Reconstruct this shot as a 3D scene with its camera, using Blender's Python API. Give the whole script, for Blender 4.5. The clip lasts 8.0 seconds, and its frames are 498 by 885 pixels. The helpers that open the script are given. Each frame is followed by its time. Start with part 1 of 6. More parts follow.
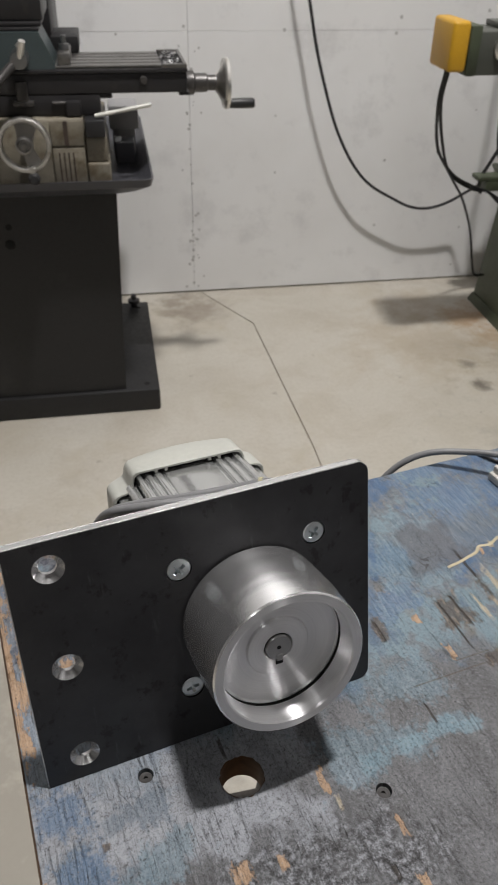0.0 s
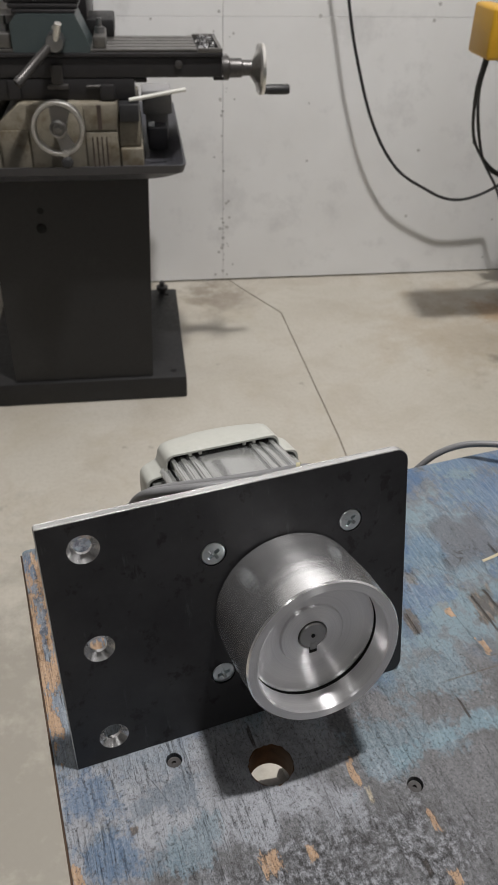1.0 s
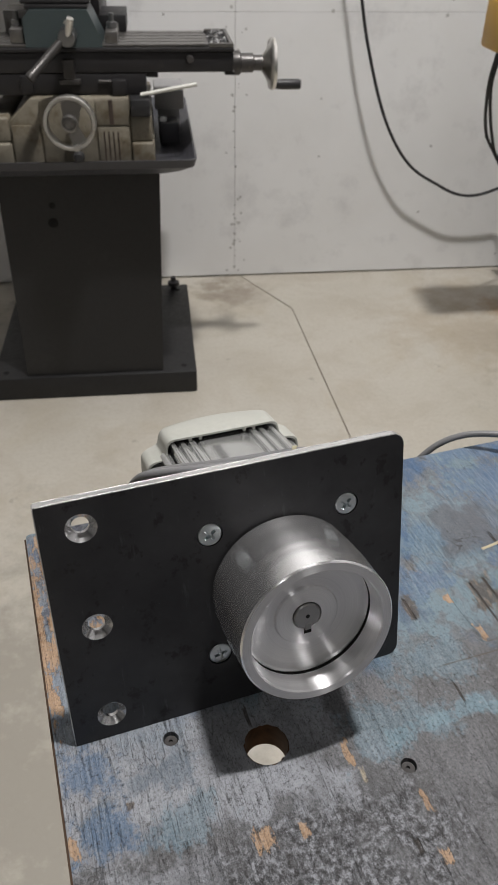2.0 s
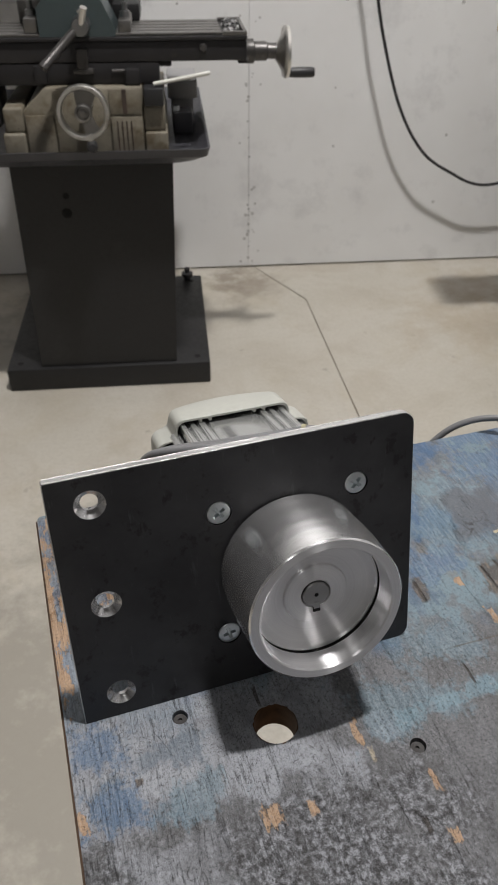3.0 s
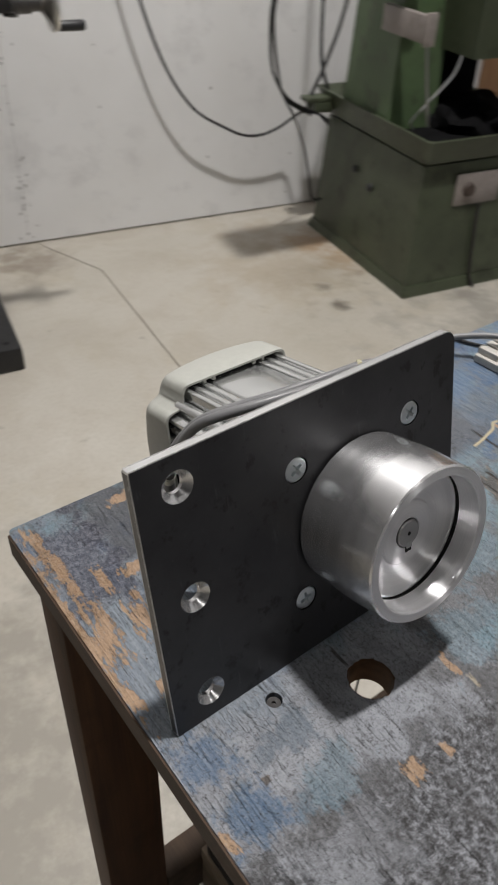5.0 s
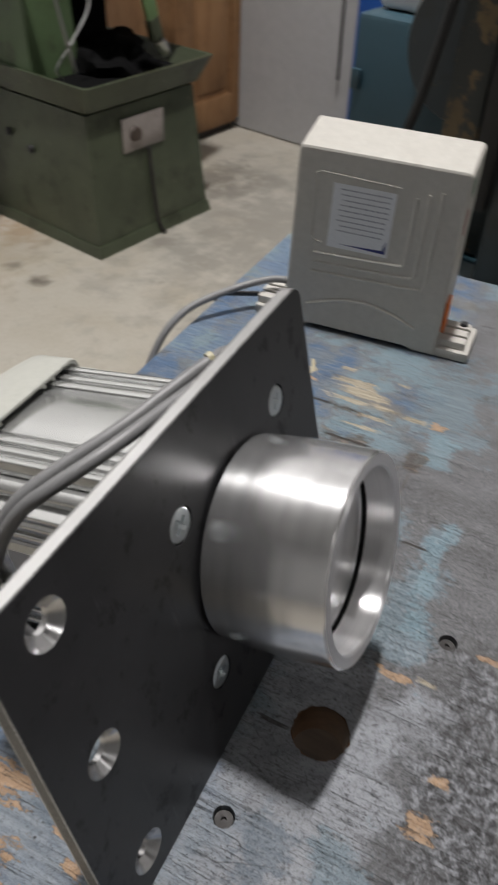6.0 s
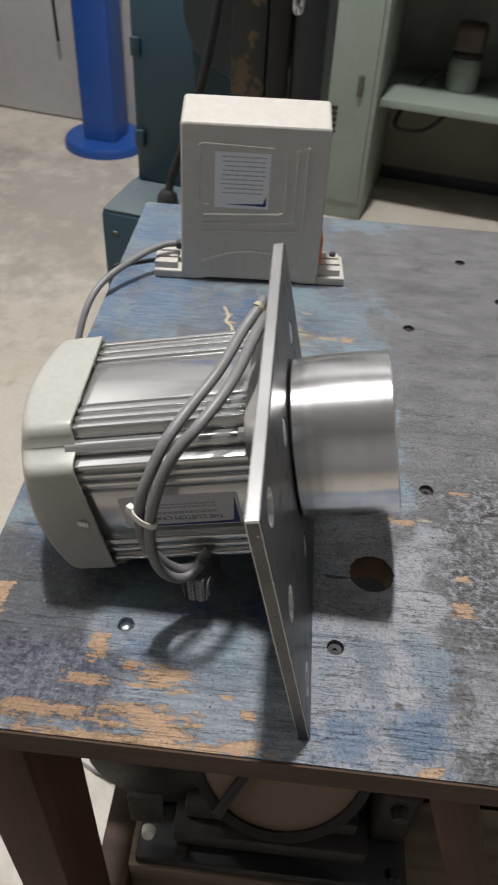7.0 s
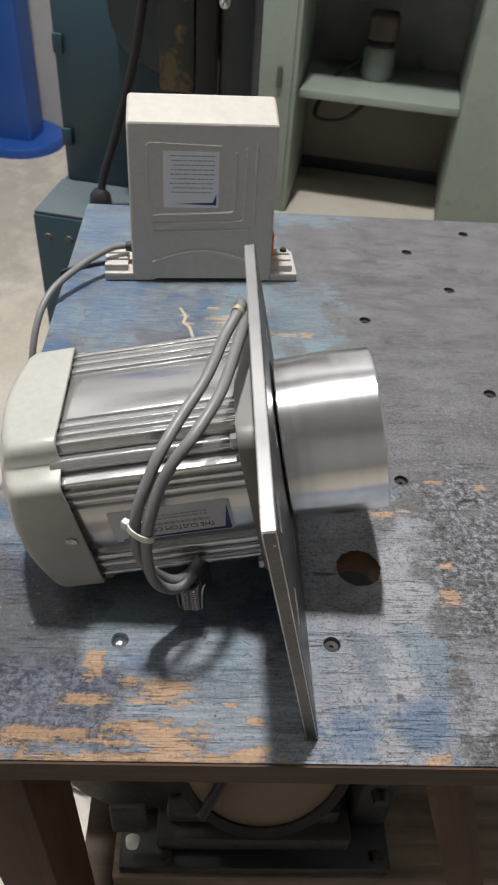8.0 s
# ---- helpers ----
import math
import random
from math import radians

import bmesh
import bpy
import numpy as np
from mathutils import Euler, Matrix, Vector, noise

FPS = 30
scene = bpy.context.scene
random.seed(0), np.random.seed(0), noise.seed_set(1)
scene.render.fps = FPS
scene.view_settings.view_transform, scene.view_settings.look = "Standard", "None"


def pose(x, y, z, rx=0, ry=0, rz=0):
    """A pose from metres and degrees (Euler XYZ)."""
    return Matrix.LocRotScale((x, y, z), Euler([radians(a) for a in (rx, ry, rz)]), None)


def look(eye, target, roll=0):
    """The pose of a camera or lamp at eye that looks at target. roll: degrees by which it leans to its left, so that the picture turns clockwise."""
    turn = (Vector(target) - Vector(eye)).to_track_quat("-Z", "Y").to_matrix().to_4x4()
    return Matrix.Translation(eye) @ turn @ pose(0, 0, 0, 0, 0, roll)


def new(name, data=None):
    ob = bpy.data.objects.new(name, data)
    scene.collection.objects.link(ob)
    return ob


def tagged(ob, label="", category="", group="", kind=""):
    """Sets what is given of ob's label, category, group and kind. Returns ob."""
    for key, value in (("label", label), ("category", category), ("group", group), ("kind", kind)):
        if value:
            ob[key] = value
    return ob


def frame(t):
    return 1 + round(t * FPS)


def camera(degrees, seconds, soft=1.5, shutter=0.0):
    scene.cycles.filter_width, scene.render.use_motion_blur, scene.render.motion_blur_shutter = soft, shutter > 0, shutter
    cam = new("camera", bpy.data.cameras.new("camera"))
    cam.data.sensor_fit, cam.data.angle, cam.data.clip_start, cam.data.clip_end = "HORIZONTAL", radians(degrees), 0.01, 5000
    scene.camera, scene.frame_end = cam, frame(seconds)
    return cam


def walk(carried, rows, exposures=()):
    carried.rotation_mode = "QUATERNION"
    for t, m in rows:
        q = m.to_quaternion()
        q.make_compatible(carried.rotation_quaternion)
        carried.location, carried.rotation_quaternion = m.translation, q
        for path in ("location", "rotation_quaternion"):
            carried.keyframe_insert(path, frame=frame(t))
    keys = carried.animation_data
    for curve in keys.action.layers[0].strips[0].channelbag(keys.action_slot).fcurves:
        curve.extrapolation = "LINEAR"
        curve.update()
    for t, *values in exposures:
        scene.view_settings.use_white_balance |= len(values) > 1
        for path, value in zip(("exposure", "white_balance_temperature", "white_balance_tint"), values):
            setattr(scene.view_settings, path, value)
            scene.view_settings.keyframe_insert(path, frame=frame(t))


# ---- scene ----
cam = camera(36.0, 8.0, soft=0.8, shutter=0.4)
PATH = [
    (0, (0.0125, -0.2898, 1.2575), (0.6242, 1.2199, 0.0971), 1.11),
    (0.5, (0.0032, -0.2859, 1.2526), (0.5813, 1.2307, 0.0841), 1.43),
    (1, (0.0048, -0.2828, 1.2495), (0.5583, 1.2336, 0.0688), 1.39),
    (2.5, (0.0124, -0.3007, 1.2430), (0.5192, 1.2260, 0.0546), 0.90),
    (3, (0.0126, -0.3011, 1.2378), (0.4945, 1.2252, 0.0386), 0.31),
    (3.5, (0.0176, -0.2893, 1.2275), (0.4613, 1.2358, 0.0120), -1.29),
    (4, (0.0125, -0.2758, 1.2100), (0.4794, 1.2317, -0.0185), -2.28),
    (4.2, (0.0020, -0.2699, 1.2066), (0.5083, 1.2216, -0.0260), -1.77),
    (5.3, (-0.1389, -0.1605, 1.1902), (0.9996, 0.9013, -0.0653), 3.38),
    (5.5, (-0.1317, -0.1285, 1.1782), (1.0928, 0.8221, -0.0855), 3.51),
    (5.7, (-0.0998, -0.1009, 1.1628), (1.1836, 0.7458, -0.1060), 2.60),
    (6, (-0.0756, -0.0812, 1.1484), (1.2944, 0.5738, -0.1532), 2.39),
    (6.2, (-0.0882, -0.0781, 1.1453), (1.3127, 0.4612, -0.1666), 2.05),
    (6.5, (-0.1471, -0.0198, 1.1649), (1.3001, 0.3196, -0.1731), 2.91),
    (6.8, (-0.1909, 0.0320, 1.1891), (1.2589, 0.1870, -0.1740), 3.60),
    (7, (-0.1957, 0.0309, 1.1927), (1.2684, 0.1149, -0.1673), 3.43),
    (7.5, (-0.1939, 0.0464, 1.1920), (1.2614, 0.0472, -0.1799), 3.64),
    (8, (-0.1902, 0.0618, 1.1939), (1.2681, -0.0323, -0.1716), 4.46),]
EXPOSURES = [(0.0, 0.16), (4.0, 0.12), (5.5, 0.14), (6.5, 0.26), (7.0, 0.36), (8.0, 0.46)]
cam.data.dof.use_dof = True
cam.data.dof.focus_distance = 0.48
cam.data.dof.aperture_fstop = cam.data.lens / 1.7
walk(cam, [(t, look(eye, target, roll)) for t, eye, target, roll in PATH], EXPOSURES)

# ---- world and light ----
world = bpy.data.worlds.new("world")
world.use_nodes = True
world.node_tree.nodes["Background"].inputs["Color"].default_value = (0.6, 0.65, 0.7, 1)
world.node_tree.nodes["Background"].inputs["Strength"].default_value = 0.15
scene.world = world


def lamp(name, at, target, power, size_x, size_y, colour=(1.0, 0.972, 0.95)):
    data = bpy.data.lights.new(name, "AREA")
    data.shape, data.size, data.size_y, data.energy, data.color = "RECTANGLE", size_x, size_y, power, colour
    ob = new(name, data)
    ob.matrix_world = look(at, target)
    return ob


CEIL = 5.0
HANG = 0.30
# first lamp set from the cast shadows; the other three are added unseen fill
LAMPS = [(0.80, 0.36, 146.0), (0.95, 1.60, 10.0), (-1.3, -3.2, 12.0), (1.9, -3.2, 5.0)]
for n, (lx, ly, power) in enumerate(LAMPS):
    lamp("ceiling_key_and_fill", (lx, ly, CEIL - HANG - 0.09), (lx, ly, 0), power, 0.28, 0.17)
    # upward fill added to lift the ceiling and metal, with no known source
    lamp("added_uplight_fill", (lx, ly, CEIL - HANG + 0.02), (lx, ly, CEIL), power * 0.02, 0.3, 0.2)

# ---- helpers of this scene ----
from mathutils import noise
from mathutils.geometry import tessellate_polygon

ROOM = pose(0, 0, 0, 0, 0, -11.8)
BENCH = 0.80


def link_mesh(name, bm, material, smooth=35):
    me = bpy.data.meshes.new(name)
    bmesh.ops.recalc_face_normals(bm, faces=bm.faces)
    for f in bm.faces:
        f.smooth = True
    for e in bm.edges:
        if len(e.link_faces) == 2 and e.calc_face_angle(0) > radians(smooth):
            e.smooth = False
    bm.to_mesh(me)
    bm.free()
    for m in (material if isinstance(material, (list, tuple)) else [material]):
        me.materials.append(m)
    return me


def part(name, bm, material, parent, label="", m=None, smooth=35):
    ob = new(name, link_mesh(name, bm, material, smooth))
    ob.parent = parent
    if m is not None:
        ob.matrix_local = m
    return tagged(ob, label)


def shared(name, me, parent, m):
    ob = new(name, me)
    ob.parent = parent
    ob.matrix_local = m
    return ob


def thing(name, m, label, category, group="", kind=""):
    ob = new(name)
    ob.empty_display_size = 0.05
    ob.matrix_world = m
    return tagged(ob, label, category, group, kind)


def solid(name, bm, material, m, label="", category="", kind="", group=""):
    ob = new(name, link_mesh(name, bm, material))
    ob.matrix_world = m
    return tagged(ob, label, category, group, kind)


def add_box(bm, lo, hi, bevel=0.0, segments=2, m=None):
    lo, hi = Vector(lo), Vector(hi)
    got = bmesh.ops.create_cube(bm, size=1.0)
    vs = got["verts"]
    for v in vs:
        v.co = Vector(((lo[i] + hi[i]) / 2 + v.co[i] * (hi[i] - lo[i]) for i in range(3)))
    if bevel > 0:
        es = list({e for v in vs for e in v.link_edges})
        out = bmesh.ops.bevel(bm, geom=es, offset=bevel, segments=segments, profile=0.5, affect="EDGES")
        vs = list({v for f in out["faces"] for v in f.verts} | {v for v in vs if v.is_valid})
    if m is not None:
        bmesh.ops.transform(bm, matrix=m, verts=[v for v in vs if v.is_valid])
    return bm


def boxes(*items):
    bm = bmesh.new()
    for item in items:
        add_box(bm, *item)
    return bm


def lathe(profile, n=48, m=None, bm=None, closed=False):
    """Turns (radius, height) points about z."""
    bm = bm or bmesh.new()
    rings = []
    for r, h in profile:
        if r < 1e-6:
            rings.append([bm.verts.new((0, 0, h))])
        else:
            rings.append([bm.verts.new((r * math.cos(2 * math.pi * k / n), r * math.sin(2 * math.pi * k / n), h)) for k in range(n)])
    pairs = list(zip(rings, rings[1:])) + ([(rings[-1], rings[0])] if closed else [])
    for a, b in pairs:
        for k in range(n):
            j = (k + 1) % n
            if len(a) == 1 and len(b) > 1:
                bm.faces.new((a[0], b[k], b[j]))
            elif len(b) == 1 and len(a) > 1:
                bm.faces.new((a[k], b[0], a[j]))
            elif len(a) > 1:
                bm.faces.new((a[k], b[k], b[j], a[j]))
    if m is not None:
        bmesh.ops.transform(bm, matrix=m, verts=[v for ring in rings for v in ring])
    return bm


def smooth_path(points, steps=8):
    """Catmull-Rom through the points."""
    ps = [Vector(p) for p in points]
    ps = [2 * ps[0] - ps[1]] + ps + [2 * ps[-1] - ps[-2]]
    out = []
    for k in range(1, len(ps) - 2):
        a, b, c, d = ps[k - 1 : k + 3]
        for s in range(steps):
            t = s / steps
            out.append(0.5 * ((2 * b) + (c - a) * t + (2 * a - 5 * b + 4 * c - d) * t * t + (3 * b - a - 3 * c + d) * t ** 3))
    return out + [ps[-2]]


def tube(points, r, sides=10, steps=8, bm=None, sag=True):
    bm = bm or bmesh.new()
    line = smooth_path(points, steps) if sag else [Vector(p) for p in points]
    up = Vector((0.13, 0.21, 0.97))
    rings = []
    for k, p in enumerate(line):
        ahead = (line[min(k + 1, len(line) - 1)] - line[max(k - 1, 0)]).normalized()
        side = ahead.cross(up)
        if side.length < 1e-4:
            side = ahead.orthogonal()
        side.normalize()
        up = side.cross(ahead).normalized()
        rings.append([bm.verts.new(p + r * (math.cos(2 * math.pi * j / sides) * side + math.sin(2 * math.pi * j / sides) * up)) for j in range(sides)])
    for a, b in zip(rings, rings[1:]):
        for j in range(sides):
            bm.faces.new((a[j], a[(j + 1) % sides], b[(j + 1) % sides], b[j]))
    bm.faces.new(rings[0][::-1])
    bm.faces.new(rings[-1])
    return bm


def prism(outline, z0, z1, holes=(), bm=None, m=None, bevel=0.0, through_holes=True):
    """A plate of the outline between z0 and z1, with holes (each a list of points) cut through it."""
    bm = bm or bmesh.new()
    before = set(bm.verts)
    loops_low, loops_high = [], []
    for loop in (outline, *holes):
        lo = [bm.verts.new((x, y, z0)) for x, y in loop]
        hi = [bm.verts.new((x, y, z1)) for x, y in loop]
        n = len(loop)
        for k in range(n):
            bm.faces.new((lo[k], lo[(k + 1) % n], hi[(k + 1) % n], hi[k]))
        loops_low.append(lo)
        loops_high.append(hi)
    for loops in (loops_low, loops_high):
        if len(loops) == 1:
            bm.faces.new(loops[0])
        else:
            flat = [v for lp in loops for v in lp]
            for tri in tessellate_polygon([[Vector((v.co.x, v.co.y, 0)) for v in lp] for lp in loops]):
                bm.faces.new([flat[i] for i in tri])
    fresh = [v for v in bm.verts if v not in before]
    if bevel > 0:
        es = [bm.edges.get((lp[k], lp[(k + 1) % len(lp)])) for lp in (loops_low[0], loops_high[0]) for k in range(len(lp))]
        bmesh.ops.bevel(bm, geom=[e for e in es if e], offset=bevel, segments=2, profile=0.5, affect="EDGES")
        fresh = [v for v in bm.verts if v not in before]
    if m is not None:
        bmesh.ops.transform(bm, matrix=m, verts=fresh)
    return bm


def ring(x, y, r, n=24, wobble=0.0, seed=0):
    rnd = random.Random(seed)
    return [(x + (r + wobble * rnd.uniform(-1, 1)) * math.cos(2 * math.pi * k / n), y + (r + wobble * rnd.uniform(-1, 1)) * math.sin(2 * math.pi * k / n)) for k in range(n)]


def rounded(x0, y0, x1, y1, radii, n=6):
    """A rectangle with corner radii (lower left, lower right, upper right, upper left)."""
    out = []
    for (cx, cy, sx, sy, a0), r in zip(((x0, y0, 1, 1, 180), (x1, y0, -1, 1, 270), (x1, y1, -1, -1, 0), (x0, y1, 1, -1, 90)), radii):
        if r <= 0:
            out.append((cx, cy))
            continue
        for k in range(n + 1):
            a = radians(a0 + 90 * k / n)
            out.append((cx + sx * r + r * math.cos(a), cy + sy * r + r * math.sin(a)))
    return out


def loft(sections, bm=None, cap=True):
    """Joins sections, each a list of as many points, into a skin."""
    bm = bm or bmesh.new()
    rings = [[bm.verts.new(p) for p in s] for s in sections]
    n = len(rings[0])
    for a, b in zip(rings, rings[1:]):
        for k in range(n):
            bm.faces.new((a[k], a[(k + 1) % n], b[(k + 1) % n], b[k]))
    if cap:
        bm.faces.new(rings[0][::-1])
        bm.faces.new(rings[-1])
    return bm


def turned(axis):
    """The pose that lays z along the given axis."""
    return Vector(axis).to_track_quat("Z", "Y").to_matrix().to_4x4()


# ---- materials ----
class Nodes:
    def __init__(self, name):
        self.mat = bpy.data.materials.new(name)
        self.mat.use_nodes = True
        self.tree = self.mat.node_tree
        self.bsdf = self.tree.nodes["Principled BSDF"]

    def node(self, kind, operation=""):
        n = self.tree.nodes.new(kind)
        if operation:
            n.operation = operation
        return n

    def put(self, socket, value):
        if isinstance(value, bpy.types.NodeSocket):
            self.tree.links.new(value, socket)
        elif isinstance(value, (tuple, list)) and len(value) == 3 and len(socket.default_value) == 4:
            socket.default_value = (*value, 1)
        else:
            socket.default_value = value

    def coords(self, scale=(1, 1, 1), space="Object", turn=(0, 0, 0), shift=(0, 0, 0)):
        c, m = self.node("ShaderNodeTexCoord"), self.node("ShaderNodeMapping")
        self.put(m.inputs["Vector"], c.outputs[space])
        m.inputs["Scale"].default_value = scale
        m.inputs["Rotation"].default_value = [radians(a) for a in turn]
        m.inputs["Location"].default_value = shift
        return m.outputs[0]

    def noise(self, vector, scale, detail=6, rough=0.6, distort=0.0):
        n = self.node("ShaderNodeTexNoise")
        self.put(n.inputs["Vector"], vector)
        for key, value in (("Scale", scale), ("Detail", detail), ("Roughness", rough), ("Distortion", distort)):
            n.inputs[key].default_value = value
        return n.outputs[0]

    def ramp(self, value, stops):
        r = self.node("ShaderNodeValToRGB")
        self.put(r.inputs[0], value)
        e = r.color_ramp.elements
        while len(e) < len(stops):
            e.new(0.5)
        for slot, (at, colour) in zip(e, stops):
            slot.position = at
            slot.color = (colour, colour, colour, 1) if isinstance(colour, (int, float)) else (*colour, 1)
        return r.outputs[0]

    def mix(self, factor, a, b, kind="MIX"):
        n = self.node("ShaderNodeMix")
        n.data_type, n.blend_type = "RGBA", kind
        self.put(n.inputs[0], factor)
        self.put(n.inputs[6], a)
        self.put(n.inputs[7], b)
        return n.outputs[2]

    def math(self, kind, a, b=0.0):
        n = self.node("ShaderNodeMath", kind)
        self.put(n.inputs[0], a)
        self.put(n.inputs[1], b)
        return n.outputs[0]

    def bump(self, height, strength=0.3, distance=0.001):
        n = self.node("ShaderNodeBump")
        self.put(n.inputs["Height"], height)
        n.inputs["Strength"].default_value, n.inputs["Distance"].default_value = strength, distance
        self.put(self.bsdf.inputs["Normal"], n.outputs[0])

    def set(self, **values):
        for key, value in values.items():
            self.put(self.bsdf.inputs[key.replace("_", " ")], value)
        return self.mat


def paint(name, colour, dark=0.75, rough=0.45, scale=6, dirt=None, dirt_at=(0.6, 0.75), bump=0.08, metal=0.0, worn=None, specular=0.5):
    """Painted or plain surface with broad and fine variation, dirt patches, and chips where worn is given."""
    s = Nodes(name)
    v = s.coords()
    broad, fine = s.noise(v, scale, 5), s.noise(v, scale * 18, 4, 0.7)
    deep = tuple(c * dark for c in colour)
    c = s.mix(s.ramp(broad, [(0.3, 0.0), (0.7, 1.0)]), deep, colour)
    c = s.mix(s.ramp(fine, [(0.35, 0.25), (0.65, 0.0)]), c, tuple(x * 0.6 for x in colour))
    r = s.ramp(fine, [(0.3, max(rough - 0.1, 0.05)), (0.7, min(rough + 0.12, 1))])
    if dirt:
        mask = s.ramp(s.noise(v, scale * 1.7, 8, 0.65), [(dirt_at[0], 0.0), (dirt_at[1], 1.0)])
        c = s.mix(mask, c, dirt)
    if worn:
        mask = s.ramp(s.noise(v, scale * 5, 8, 0.7), [(0.66, 0.0), (0.69, 1.0)])
        c = s.mix(mask, c, worn)
    s.bump(fine, bump, 0.0005)
    return s.set(Base_Color=c, Roughness=r, Metallic=metal, Specular_IOR_Level=specular)


def metal(name, colour, rough=0.3, stretch=(1, 1, 1), scale=60, bump=0.05, smear=0.12, stains=None):
    s = Nodes(name)
    v = s.coords(stretch)
    fine, broad = s.noise(v, scale, 4, 0.7), s.noise(s.coords(), 14, 5)
    c = s.mix(s.ramp(broad, [(0.3, 0.0), (0.7, 1.0)]), tuple(x * 0.82 for x in colour), colour)
    if stains:
        c = s.mix(s.ramp(s.noise(s.coords(), 25, 7, 0.7), [(0.55, 0.0), (0.72, 1.0)]), c, stains)
    r = s.math("ADD", s.math("MULTIPLY", fine, smear), s.math("ADD", s.math("MULTIPLY", broad, smear), rough - smear))
    s.bump(fine, bump, 0.0003)
    return s.set(Base_Color=c, Roughness=r, Metallic=1.0)


def concrete():
    s = Nodes("polished_concrete")
    v = s.coords()
    broad, mid, fine = s.noise(v, 1.1, 6, 0.6), s.noise(v, 5, 8, 0.65, 0.6), s.noise(v, 90, 4, 0.7)
    c = s.mix(s.ramp(broad, [(0.3, 0.0), (0.7, 1.0)]), (0.44, 0.41, 0.35), (0.56, 0.53, 0.475))
    c = s.mix(s.ramp(mid, [(0.45, 0.0), (0.75, 0.5)]), c, (0.36, 0.31, 0.24))
    c = s.mix(s.ramp(fine, [(0.3, 0.25), (0.55, 0.0)]), c, (0.30, 0.26, 0.21))
    c = s.mix(s.ramp(s.noise(v, 11, 5, 0.6), [(0.66, 0.0), (0.71, 0.55)]), c, (0.26, 0.23, 0.19))
    c = s.mix(s.ramp(s.noise(v, 2.6, 7, 0.7, 0.4), [(0.52, 0.0), (0.66, 0.45)]), c, (0.40, 0.35, 0.26))
    # rust-brown and oil stains round the foot of the green machine, and darker patches elsewhere
    # (0.28, 2.38) and (0.33, 2.33): brown stain with the mill's shadow painted in
    # (1.95, 1.25) paints the light falling off eastward into the floor colour
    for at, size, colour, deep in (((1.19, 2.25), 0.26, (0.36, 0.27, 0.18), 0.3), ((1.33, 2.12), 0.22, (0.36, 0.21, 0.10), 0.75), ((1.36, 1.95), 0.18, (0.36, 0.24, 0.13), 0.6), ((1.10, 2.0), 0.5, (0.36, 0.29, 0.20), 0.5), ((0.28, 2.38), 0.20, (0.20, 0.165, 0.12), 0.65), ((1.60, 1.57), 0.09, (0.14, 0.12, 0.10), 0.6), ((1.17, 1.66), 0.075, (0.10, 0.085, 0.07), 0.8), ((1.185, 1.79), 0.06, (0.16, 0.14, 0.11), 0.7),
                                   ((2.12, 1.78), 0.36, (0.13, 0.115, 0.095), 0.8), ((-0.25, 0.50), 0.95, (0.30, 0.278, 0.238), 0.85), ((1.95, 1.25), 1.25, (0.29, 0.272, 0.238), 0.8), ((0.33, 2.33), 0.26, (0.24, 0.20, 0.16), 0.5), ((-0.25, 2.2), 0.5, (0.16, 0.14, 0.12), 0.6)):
        d = s.node("ShaderNodeVectorMath", operation="DISTANCE")
        flat = s.node("ShaderNodeVectorMath", operation="MULTIPLY")
        s.put(flat.inputs[0], v)
        flat.inputs[1].default_value = (1, 1, 0)
        s.put(d.inputs[0], flat.outputs[0])
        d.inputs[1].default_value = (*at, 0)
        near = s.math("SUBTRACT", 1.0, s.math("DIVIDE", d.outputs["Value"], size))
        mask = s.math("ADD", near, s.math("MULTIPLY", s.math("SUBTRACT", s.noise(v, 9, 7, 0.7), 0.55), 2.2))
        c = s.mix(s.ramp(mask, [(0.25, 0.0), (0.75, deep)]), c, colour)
    s.bump(mid, 0.1, 0.002)
    return s.set(Base_Color=c, Roughness=s.ramp(mid, [(0.3, 0.32), (0.7, 0.55)]))


